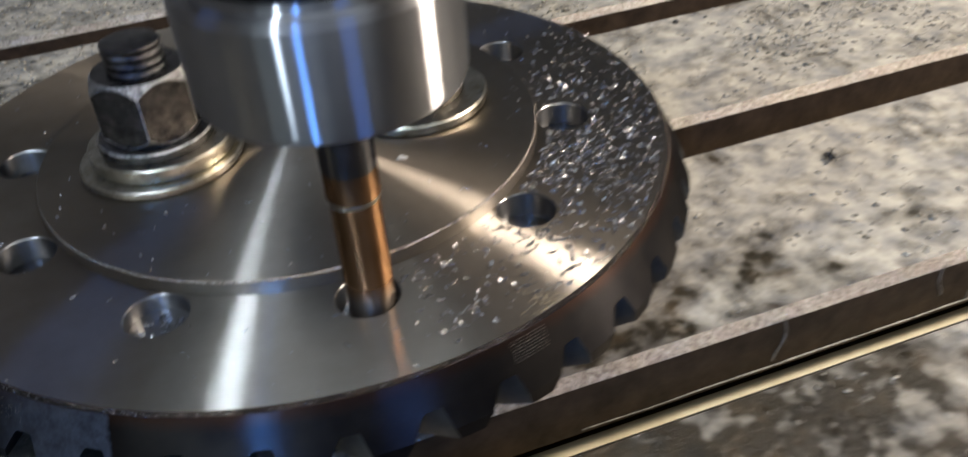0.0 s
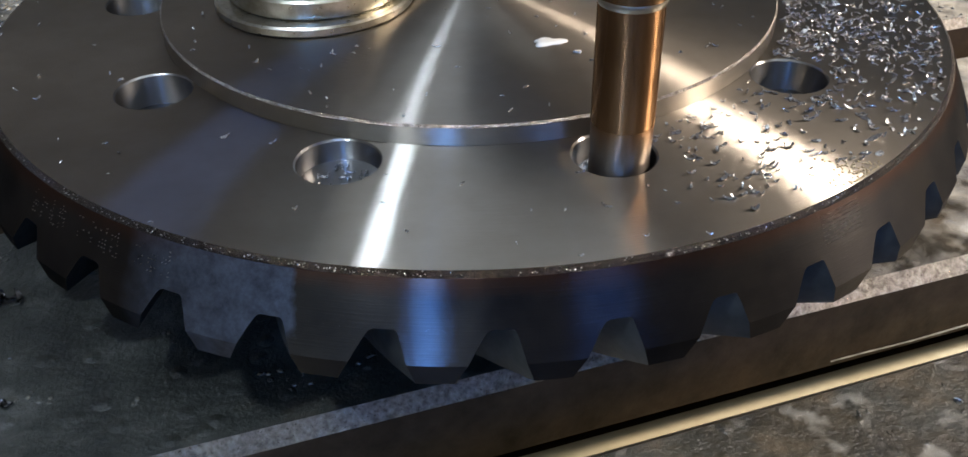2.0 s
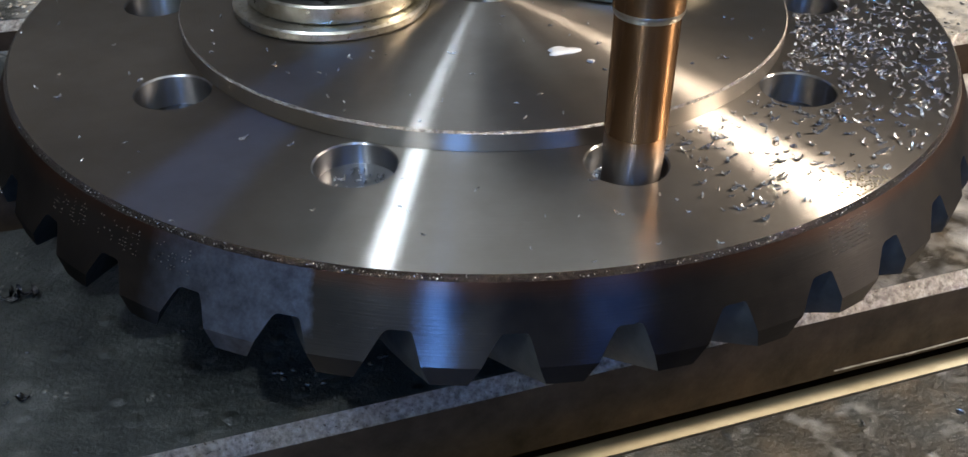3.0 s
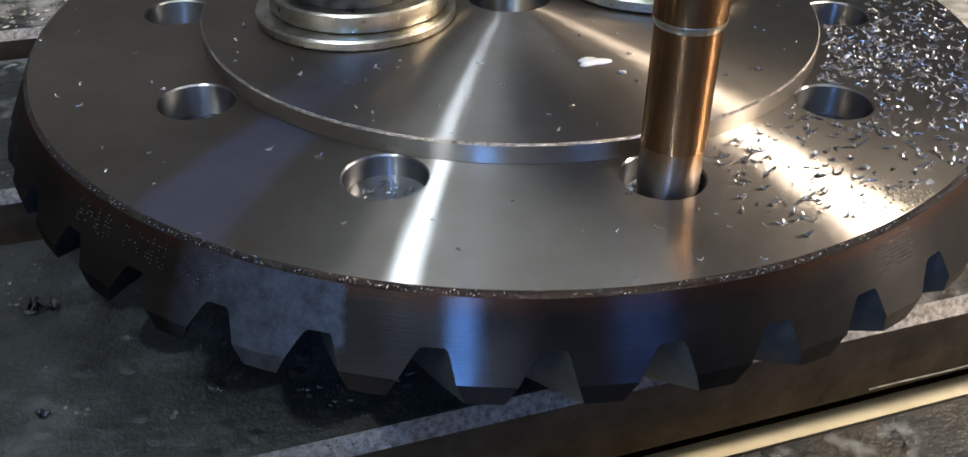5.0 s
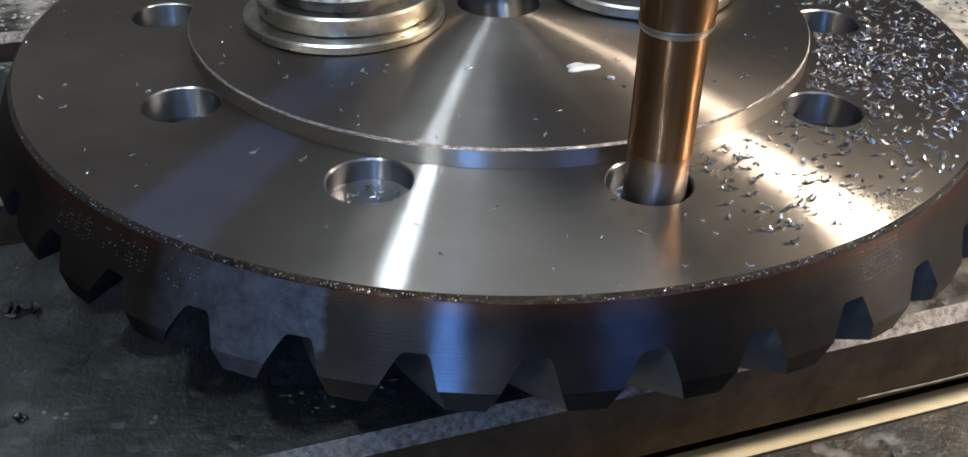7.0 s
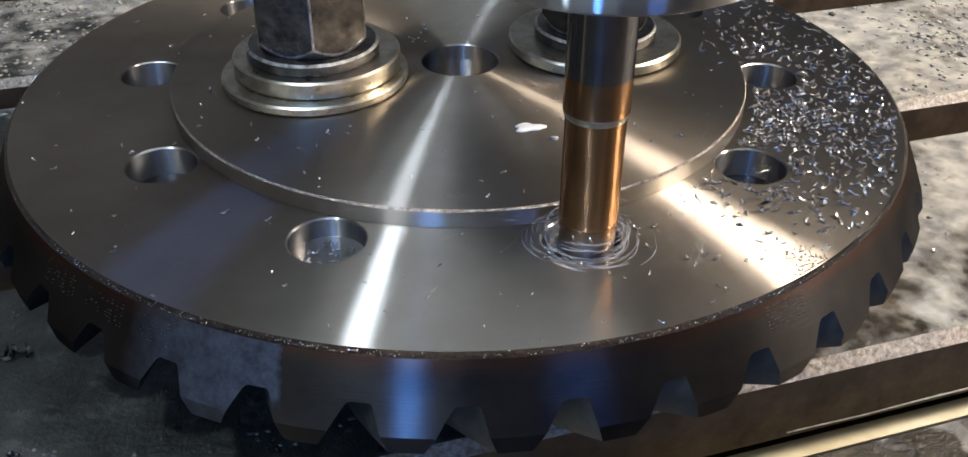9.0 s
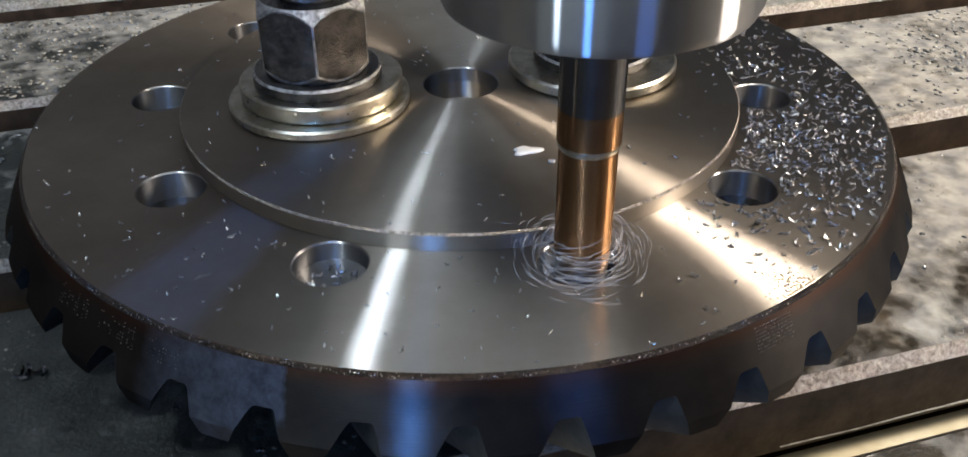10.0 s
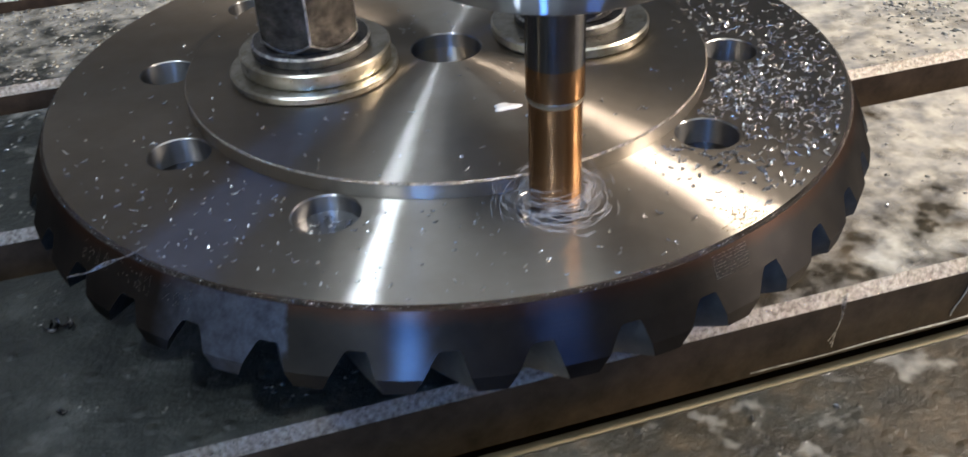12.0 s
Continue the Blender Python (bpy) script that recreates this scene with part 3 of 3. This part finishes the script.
def spindle():
    b = 0.337
    part("chuck_nut", lathe([(0.076, b + 0.01), (0.10, b), (0.300, b), (0.332, b + 0.016), (0.342, b + 0.04), (0.344, b + 0.285), (0.332, b + 0.305), (0.30, b + 0.31), (0.30, b + 0.33), (0.0, b + 0.33)], 128), CHUCK, SPINDLE, "polished steel clamping nut", smooth=25)
    part("chuck_body", lathe([(0.0, b + 0.33), (0.285, b + 0.33), (0.285, b + 0.36), (0.315, b + 0.375), (0.315, b + 0.95), (0.45, b + 1.0), (0.45, b + 1.5), (0.0, b + 1.5)], 128), CHUCK_DARK, SPINDLE, "dark steel chuck body", smooth=25)
    mill = part("end_mill", lathe([(0.0, b + 0.05), (0.0755, b + 0.05), (0.0755, 0.095), (0.0, 0.095)], 64), SHANK, SPINDLE, "dark carbide shank of the end mill")
    part("coated_neck", lathe([(0.0, 0.0945), (0.0752, 0.0945), (0.0752, 0.004), (0.0700, -0.008), (0.0700, -0.28), (0.0, -0.28)], 64), COPPER, mill, "copper-coloured coated neck")
    part("neck_ring", lathe([(0.0705, -0.008), (0.0752, 0.0005), (0.0762, 0.007), (0.0748, 0.010)], 64), ZINC, mill, "bright ring round the neck")
    # flutes: a twisted four-lobed end
    bm = bmesh.new()
    n, rows = 64, []
    for k in range(25):
        z = -0.2805 - 0.16 * k / 24
        row = []
        for i in range(n):
            a = 2 * math.pi * i / n
            r = 0.0695 * (1 - 0.035 * (0.5 + 0.5 * math.cos(4 * a + 5.2 * k / 24 * 1.2)) ** 2)
            row.append(bm.verts.new((r * U * math.cos(a), r * U * math.sin(a), z * U)))
        rows.append(row)
    for p, q in zip(rows, rows[1:]):
        for i in range(n):
            j = (i + 1) % n
            bm.faces.new((p[i], p[j], q[j], q[i]))
    bm.faces.new(rows[0])
    bm.faces.new(rows[-1])
    part("fluted_end", bm, BARE, mill, "bare metal cutting flutes", smooth=50)


spindle()

# ---- chips, strands and drops ----
def curl(bm, m, length, width, bend, twist, thick=0.0022):
    """A small curled cutting chip, in gear units, laid by the matrix m."""
    n = 4
    rows = []
    for k in range(n + 1):
        s = k / n - 0.5
        a = bend * s
        x = length * (math.sin(a) / bend if abs(bend) > 1e-3 else s)
        z = length * ((1 - math.cos(a)) / bend if abs(bend) > 1e-3 else 0)
        w = width * (1 - 0.5 * abs(2 * s) ** 2) / 2
        c, d = math.cos(twist * s), math.sin(twist * s)
        row = []
        for yy, zz in ((-w, 0), (w, 0), (w, thick), (-w, thick)):
            row.append(bm.verts.new(m @ Vector((x * U, (yy * c - zz * d) * U, (z + yy * d + zz * c + w * abs(d)) * U))))
        rows.append(row)
    for p, q in zip(rows, rows[1:]):
        for i in range(4):
            j = (i + 1) % 4
            bm.faces.new((p[i], p[j], q[j], q[i]))
    bm.faces.new(rows[0])
    bm.faces.new(rows[-1])


RND = random.Random(5)


def lie(place):
    return Matrix.Translation(place) @ pose(0, 0, 0, RND.uniform(-25, 25), RND.uniform(-25, 25), RND.uniform(0, 360))


def near_hole(az, r):
    for k in range(10):
        if (turn(az, r, 0) - turn(HOLE0 + HOLE_STEP * k, 1, 0)).length < (HOLE_R + 0.012) * U:
            return True
    return False


def scatter(name, count, where, size, label, mat=None):
    bm = bmesh.new()
    for _ in range(count):
        place = where()
        if place is None:
            continue
        s = RND.uniform(*size) * (1.5 if RND.random() < 0.1 else 1)
        curl(bm, lie(place), s, s * RND.uniform(0.14, 0.36), RND.uniform(-2.6, 2.6) or 0.3, RND.uniform(-1.5, 1.5))
    ob = new(name, finish(bm, mat or CHIP, 40))
    ob.matrix_basis = GEAR
    return tagged(ob, label, "metal chips", kind="stuff")


def on_side():
    az, r = RND.triangular(-16, 78, 14), RND.uniform(0.925, RIM - 0.02)
    return None if near_hole(az, r) else turn(az, r, 0.001)


def on_ring():
    az, r = RND.uniform(-180, 180), RND.uniform(0.92, RIM - 0.01)
    return None if near_hole(az, r) else turn(az, r, 0.001)


def on_hub():
    az, r = RND.uniform(-180, 180), math.sqrt(RND.uniform(0.03, 0.78))
    x, y = r * math.cos(radians(az)), r * math.sin(radians(az))
    if min((x + 0.278) ** 2 + (y + 0.37) ** 2, (x - 0.274) ** 2 + (y - 0.377) ** 2) < 0.095:
        return None
    return turn(az, r, STEP + 0.001)


def in_hole():
    k = RND.choice([0, 0, 0, 2, 3, 9, 8])
    az = HOLE0 + HOLE_STEP * k
    return turn(az, 1, -0.052 if k == 0 else -0.082) + Vector((RND.uniform(-1, 1), RND.uniform(-1, 1), 0)) * 0.06 * U


def on_table():
    x, y = RND.uniform(-2.8, 3.6), RND.uniform(-2.6, 3.2)
    if math.hypot(x, y) < 1.5 or abs((y + 1.29 + 10 * 1.29 + 0.645) % 1.29 - 0.645) < 0.15:
        return None
    return GEAR.inverted() @ Vector((x * U, y * U, 0.0003))


scatter("chips_on_ring_side", 1050, on_side, (0.012, 0.030), "bright curled steel chips strewn thickly over the gear face")
scatter("chips_on_ring", 130, on_ring, (0.008, 0.022), "small bright steel chips scattered over the gear face")
scatter("chips_on_hub", 170, on_hub, (0.008, 0.020), "small bright steel chips scattered over the hub")
scatter("chips_in_holes", 60, in_hole, (0.01, 0.025), "steel chips lying at the bottom of the bored holes")
scatter("chips_on_table", 420, on_table, (0.008, 0.028), "steel chips scattered over the machine table")


def drop_of_coolant(az, r, z, length, width, heading):
    bm = bmesh.new()
    n = 28
    rim = []
    for i in range(n):
        a = 2 * math.pi * i / n
        k = 1 + 0.25 * math.sin(3 * a + az) + 0.12 * math.sin(5 * a)
        rim.append((length * k * math.cos(a), width * k * math.sin(a)))
    rows = [[bm.verts.new((x * s * U, y * s * U, zz * U)) for x, y in rim] for s, zz in ((1.0, 0.0), (0.96, 0.003), (0.8, 0.006))]
    for p, q in zip(rows, rows[1:]):
        for i in range(n):
            bm.faces.new((p[i], p[(i + 1) % n], q[(i + 1) % n], q[i]))
    bm.faces.new(rows[0])
    bm.faces.new(rows[-1])
    ob = new("coolant_drop", finish(bm, MILK, 60))
    ob.matrix_basis = GEAR @ Matrix.Translation(turn(az, r, z + 0.001)) @ pose(0, 0, 0, 0, 0, heading)
    return tagged(ob, "whitish drop of coolant dried on the steel hub", "drop", "drops of coolant")


drop_of_coolant(-29.7, 0.512, STEP, 0.042, 0.022, 42)
drop_of_coolant(2, 0.50, STEP, 0.018, 0.011, 30)
drop_of_coolant(-26, 0.60, STEP, 0.009, 0.006, 30)


# dot-peened marking on the gear's cone, in plain bars
def marking(first, step, count, skip, rows, cols, chance, low, label):
    bm = bmesh.new()
    for k in range(count):
        if k in skip:
            continue
        az = first + step * k
        for row in range(rows):
            for col in range(cols):
                if RND.random() > chance:
                    continue
                f = low + 0.075 * row
                rr, zz = RIM + (ROOT_R - RIM) * f, ROOT_Z * f
                c = turn(az + step * 0.25 * col, rr + 0.0015, zz)
                bmesh.ops.create_icosphere(bm, subdivisions=1, radius=RND.uniform(0.0009, 0.0017) * U, matrix=Matrix.Translation(c))
    ob = new("stamped_marking", finish(bm, WORN, 60))
    ob.matrix_basis = GEAR
    return tagged(ob, label, "marking", kind="stuff")


marking(-97.5, 1.45, 13, (4, 9), 7, 3, 0.50, 0.30, "rows of bright dots stamped on the dark gear rim")
marking(-22.0, 1.0, 5, (), 8, 4, 0.85, 0.22, "close grid of bright dots stamped on the gear rim")


def rim_beads():
    """Burr and oil beaded along the sharp edge of the gear's face."""
    bm = bmesh.new()
    for k in range(520):
        az = RND.gauss(-76, 17) if k % 3 else RND.gauss(-28, 9)
        s = RND.uniform(0.0010, 0.0030) * U
        bmesh.ops.create_icosphere(bm, subdivisions=1, radius=s, matrix=Matrix.Translation(turn(az, RIM + RND.uniform(-0.008, 0.005), 0) + Vector((0, 0, RND.uniform(-0.009, -0.0015) * U))))
    ob = new("rim_beads", finish(bm, BEAD, 60))
    ob.matrix_basis = GEAR
    return tagged(ob, "tiny glossy beads of oil and burr along the gear's edge", "oil beads", kind="stuff")


rim_beads()


def crust():
    """Dried golden crumbs by the edge of the face."""
    bm = bmesh.new()
    for k in range(150):
        az, r = RND.gauss(-14.3, 1.7), min(RIM - 0.012, RND.gauss(1.336, 0.035))
        s = RND.uniform(0.0014, 0.0042) * U
        bmesh.ops.create_icosphere(bm, subdivisions=1, radius=s, matrix=Matrix.Translation(turn(az, r, 0) + Vector((0, 0, 0.3 * s))) @ Matrix.Diagonal((1, RND.uniform(0.5, 1), 0.5, 1)))
    ob = new("dried_crumbs", finish(bm, CRUST, 60))
    ob.matrix_basis = GEAR
    return tagged(ob, "golden crumbs of dried coolant near the gear's edge", "crumbs", kind="stuff")


crust()

# strands of swarf that lie in the hole round the mill, and whirl once it cuts
STRANDS = []


def strand(k):
    rad, arc = 0.0875 + RND.uniform(-0.005, 0.010), radians(RND.uniform(14, 70))
    bm = bmesh.new()
    n = 12
    rows = []
    lift = RND.uniform(-0.02, 0.02)
    for i in range(n + 1):
        a = arc * (i / n - 0.5)
        w = 0.0009 * (1 - 0.6 * abs(2 * i / n - 1))
        z = lift * (i / n - 0.5)
        row = []
        for dr, dz in ((-w, -w), (w, -w), (w, w), (-w, w)):
            row.append(bm.verts.new(((rad + dr) * U * math.cos(a), (rad + dr) * U * math.sin(a), (z + dz) * U)))
        rows.append(row)
    for p, q in zip(rows, rows[1:]):
        for i in range(4):
            bm.faces.new((p[i], p[(i + 1) % 4], q[(i + 1) % 4], q[i]))
    bm.faces.new(rows[0])
    bm.faces.new(rows[-1])
    ob = new("swarf_strand", finish(bm, SWARF, 60))
    tagged(ob, "hair-thin whitish strand of steel swarf whirling round the mill", "swarf", "strands of swarf")
    STRANDS.append((ob, RND.uniform(0, 360), RND.random(), RND.random(), RND.random(), RND.uniform(0, 0.5)))


for k in range(300):
    strand(k)

# single chips: those thrown out of the hole while it is cut, and those blown off the face as the mill starts
def single_chip(name, label, group, size):
    bm = bmesh.new()
    s = RND.uniform(*size)
    curl(bm, Matrix.Identity(4), s, s * RND.uniform(0.16, 0.4), RND.uniform(0.4, 2.6), RND.uniform(-1.5, 1.5))
    return tagged(new(name, finish(bm, CHIP, 40)), label, "metal chip", group)


def free_place(az_mid, az_wide, r0, r1):
    for _ in range(30):
        az, r = RND.gauss(az_mid, az_wide), RND.uniform(r0, r1)
        if not near_hole(az, r):
            break
    return az, r


THROWN, BLOWN = [], []
for k in range(190):
    ob = single_chip("thrown_chip", "small bright steel chip thrown from the hole onto the gear", "thrown chips", (0.007, 0.019))
    az, r = free_place(HOLE0 - 10, 27, 0.92, RIM - 0.02)
    THROWN.append((ob, az, r, RND.uniform(8.45, 11.6), RND.uniform(0, 360)))
for k in range(120):
    ob = single_chip("loose_chip", "curled steel chip lying loosely on the gear face", "loose chips", (0.011, 0.027))
    BLOWN.append((ob, free_place(-20, 7, 0.93, RIM - 0.05), free_place(22, 22, 0.94, RIM - 0.02), RND.uniform(8.5, 9.0), RND.uniform(0, 360)))


# long hairs of swarf thrown out of the hole at the end
HAIRS = []


def swarf_hair(length, bend, start, end):
    """Three fine wires side by side along x, curved; end is the pose in which they come to lie."""
    bm = bmesh.new()
    for w in range(3):
        rows = []
        for k in range(15):
            f = k / 14 - 0.5
            x, y = length * f * (1 - 0.08 * w), bend * (1 + 0.5 * w) * (4 * f * f - 0.5) + 0.004 * w + 0.003 * math.sin(9 * f + w)
            z = 0.004 * w * math.cos(7 * f)
            rows.append([bm.verts.new((x * U, (y + dy * 0.0012) * U, (z + dz * 0.0012) * U)) for dy, dz in ((-1, -1), (1, -1), (1, 1), (-1, 1))])
        for p, q in zip(rows, rows[1:]):
            for i in range(4):
                bm.faces.new((p[i], p[(i + 1) % 4], q[(i + 1) % 4], q[i]))
        bm.faces.new(rows[0])
        bm.faces.new(rows[-1])
    ob = tagged(new("swarf_hair", finish(bm, CHIP, 60)), "long fine bright hair of steel swarf flung from the hole", "swarf", "hairs of swarf")
    HAIRS.append((ob, start, end))


swarf_hair(0.21, 0.005, 11.45, pose(0.892 * U, (NEAR + WIDE - 0.03) * U, -0.075 * U, 0, 96, 0))
swarf_hair(0.22, 0.016, 11.45, pose(-1.154 * U, -0.837 * U, 0.435 * U, 0, -13.1, 0.1))


# a thread of coolant that runs down the far wall of the front slot
def coolant_drip(x, length, sway):
    y = NEAR + WIDE
    bm = bmesh.new()
    n, rows = 14, []
    for k in range(n + 1):
        f = k / n
        cx = x + sway * math.sin(5.0 * f) * f
        w = 0.0016 + 0.0018 * math.sin(9 * f) ** 2
        rows.append([bm.verts.new(((cx + dx * w) * U, (y - dy) * U, (-0.012 - length * f) * U)) for dx, dy in ((-1, -0.001), (-0.6, 0.004), (0.6, 0.004), (1, -0.001))])
    for p, q in zip(rows, rows[1:]):
        for i in range(4):
            bm.faces.new((p[i], p[(i + 1) % 4], q[(i + 1) % 4], q[i]))
    bm.faces.new(rows[0])
    bm.faces.new(rows[-1])
    return tagged(new("coolant_drip", finish(bm, RESIDUE, 60)), "whitish thread of coolant running down the slot wall", "drip", "drips of coolant")


coolant_drip(1.386, 0.20, 0.03)
coolant_drip(2.05, 0.15, -0.02)
coolant_drip(2.22, 0.22, 0.02)


# a bead of dried coolant along the lower edge of the front slot's wall
def coolant_bead():
    y = NEAR + WIDE
    bm = bmesh.new()
    rows = []
    for k in range(221):
        x = 0.62 + 4.6 * k / 220
        w = min(1.0, k / 40) * (0.0036 + 0.0035 * noise.noise(Vector((x * 9, 0.3, 0))) + 0.003 * noise.noise(Vector((x * 31, 4.1, 0))))
        z = -NECK + 0.016 + 0.004 * noise.noise(Vector((x * 4, 8.2, 0)))
        rows.append([bm.verts.new((x * U, (y - dy) * U, (z + dz * max(w, 0.0008)) * U)) for dz, dy in ((-1, -0.001), (-0.5, 0.005), (0.5, 0.005), (1, -0.001))])
    for p, q in zip(rows, rows[1:]):
        for i in range(4):
            bm.faces.new((p[i], p[(i + 1) % 4], q[(i + 1) % 4], q[i]))
    bm.faces.new(rows[0])
    bm.faces.new(rows[-1])
    return tagged(new("coolant_bead", finish(bm, RESIDUE, 60)), "thin whitish bead of dried coolant along the slot wall", "coolant")


coolant_bead()


# crumbs of swarf soaked in coolant, thick on the far part of the table
def grit(name, count, x0, x1, y0, y1, size, label):
    verts, faces = [], []
    made = 0
    while made < count:
        x, y = RND.uniform(x0, x1), RND.uniform(y0, y1)
        if math.hypot(x, y) < 1.5 or abs((y + 10 * PITCH + PITCH / 2) % PITCH - PITCH / 2) < 0.165:
            continue
        if noise.noise(Vector((x * 1.7, y * 1.7, 3.1))) + 0.25 * (y - 0.6) < RND.uniform(-0.35, 0.6):
            made += 0.25
            continue
        made += 1
        s = RND.uniform(*size) * (1.7 if RND.random() < 0.06 else 1)
        a, flat, long = RND.uniform(0, 6.28), RND.uniform(0.25, 0.7), RND.uniform(1.0, 1.9)
        k = len(verts)
        for i in range(5):
            t = a + i * 1.2566
            r = s * RND.uniform(0.7, 1.1)
            cx, cy = r * long * math.cos(t), r * math.sin(t)
            verts.append(((x + cx * math.cos(a) - cy * math.sin(a)) * U, (y + cx * math.sin(a) + cy * math.cos(a)) * U, s * flat * 0.35 * U))
        verts.append((x * U, y * U, s * flat * 1.1 * U))
        verts.append((x * U, y * U, -0.0001))
        for i in range(5):
            j = (i + 1) % 5
            faces += [(k + i, k + j, k + 5), (k + j, k + i, k + 6)]
    mesh = bpy.data.meshes.new("grit")
    mesh.from_pydata(verts, [], faces)
    mesh.materials.append(GRIT)
    for p in mesh.polygons:
        p.use_smooth = True
    return tagged(new(name, mesh), label, "grit", kind="stuff")


grit("grit_behind_gear", 14000, -4.5, 5.5, 0.2, 4.6, (0.006, 0.014), "beige crumbs of coolant-soaked swarf thick on the table")
grit("grit_beside_gear", 2200, 1.2, 5.5, -2.6, 1.2, (0.005, 0.011), "beige crumbs of coolant-soaked swarf scattered on the table")


# small knots of dark swarf left on the table
def clump(x, y, size):
    bm = bmesh.new()
    for _ in range(9):
        c = Vector((RND.gauss(0, 0.45) * size * U, RND.gauss(0, 0.35) * size * U, RND.uniform(0.05, 0.35) * size * U))
        curl(bm, Matrix.Translation(c) @ pose(0, 0, 0, RND.uniform(-40, 40), RND.uniform(-40, 40), RND.uniform(0, 360)), size * RND.uniform(0.7, 1.3), size * 0.3, RND.uniform(1.5, 4.0), RND.uniform(-2, 2))
    ob = new("swarf_knot", finish(bm, OXIDE, 40))
    place = GEAR @ Vector((x * U, y * U, 0))
    ob.matrix_basis = pose(place.x, place.y, 0.0002)
    return tagged(ob, "small dark knot of curled swarf lying on the table", "swarf", "knots of swarf", "stuff")


clump(-0.43, -1.424, 0.05)
clump(-0.10, -1.64, 0.022)
clump(1.572, 1.457, 0.04)
clump(1.30, -1.25, 0.03)
clump(1.48, -1.05, 0.024)


# ---- what moves ----
def motions():
    drop = [(0.0, 0.356), (1.5, 0.369), (6.5, 0.371), (8.3, 0.365), (8.6, 0.357), (9.2, 0.346), (10.0, 0.342), (11.0, 0.338), (12.0, 0.335)]
    rows = []
    for i in range(121):
        t = i / 10
        z = float(np.interp(t, [a for a, _ in drop], [b for _, b in drop]))
        rows.append((t, pose(TOOL[0] * U, TOOL[1] * U, (TOP + z) * U, 0, 0, -80.0 * i)))
    walk(SPINDLE, rows)
    hub = Vector((TOOL[0] * U, TOOL[1] * U, TOP * U))
    # the strands turn with the mill and climb out of the hole
    for ob, a0, u, v, w, late in STRANDS:
        rest = (0.0, -0.05 - 0.07 * v)
        start = 8.45 + late
        rows = [(0.0, pose(*(hub + Vector((0, 0, rest[1] * U))), 0, 0, a0))]
        rows.append((start - 0.1, rows[0][1]))
        for i in range(int(start * 10) + 1, 121):
            t = i / 10
            f = min(1.0, (t - start) / 0.4)
            wide = 1.0 + 0.55 * math.exp(-((t - 10.6) / 0.5) ** 2)
            out = f * (0.002 + 0.085 * u ** 2.2) * wide
            high = float(np.interp(t, [8.5, 9.5, 10.4, 11.2, 12.0], [0.05, 0.07, 0.125, 0.125, 0.09]))
            z = rest[1] + f * (0.004 + high * v * (1 - 0.45 * u) - rest[1])
            a = a0 - 62.0 * (t - start) * 10 * (1 - 0.35 * u)
            c = Vector((out * U * math.cos(radians(a)), out * U * math.sin(radians(a)), z * U))
            rows.append((t, Matrix.Translation(hub + c) @ pose(0, 0, 0, 26 * (v - 0.5) * f, 26 * (w - 0.5) * f, a)))
        walk(ob, rows)
    # thrown chips: at rest in the hole, a short flight, at rest on the gear
    for ob, az, r, start, spin in THROWN:
        end = GEAR @ turn(az, r, 0.001)
        a = radians(spin)
        begin = hub + Vector((0.086 * U * math.cos(a), 0.086 * U * math.sin(a), -0.06 * U))
        mid = begin.lerp(end, 0.45) + Vector((0, 0, 0.12 * U))
        first = Matrix.Translation(begin) @ pose(0, 0, 0, 20, 0, spin)
        last = Matrix.Translation(end) @ pose(0, 0, 0, 0, 0, spin + 110)
        walk(ob, [(0.0, first), (start, first), (start + 0.07, Matrix.Translation(begin + Vector((0, 0, 0.12 * U))) @ pose(0, 0, 0, 40, 10, spin + 30)),
                  (start + 0.2, Matrix.Translation(mid) @ pose(0, 0, 0, 30, 20, spin + 70)), (start + 0.33, last), (12.0, last)])
    # hairs: coiled in the hole, flung over the face, at rest where they fall
    for ob, start, end in HAIRS:
        first = Matrix.Translation(hub + Vector((0.03 * U, 0.07 * U, -0.07 * U))) @ pose(0, 0, 0, 0, 80, 30)
        out = hub + Vector((0.03 * U, 0.07 * U, 0.14 * U))
        up = Matrix.Translation(out) @ pose(0, 0, 0, 0, 80, 30)
        mid = Matrix.Translation(out.lerp(end.translation, 0.5) + Vector((0, 0, 0.15 * U))) @ end.to_quaternion().to_matrix().to_4x4()
        walk(ob, [(0.0, first), (start, first), (start + 0.1, up), (start + 0.25, mid), (start + 0.4, end), (12.0, end)])
    # loose chips: blown along the face to where the others lie
    for ob, (az0, r0), (az1, r1), start, spin in BLOWN:
        begin, end = GEAR @ turn(az0, r0, 0.001), GEAR @ turn(az1, r1, 0.003)
        first = Matrix.Translation(begin) @ pose(0, 0, 0, 0, 0, spin)
        last = Matrix.Translation(end) @ pose(0, 0, 0, 8, -6, spin + 120)
        mid = Matrix.Translation(begin.lerp(end, 0.5) + Vector((0, 0, 0.10 * U))) @ pose(0, 0, 0, 35, 20, spin + 60)
        walk(ob, [(0.0, first), (start, first), (start + 0.1, mid), (start + 0.2, last), (12.0, last)])


motions()
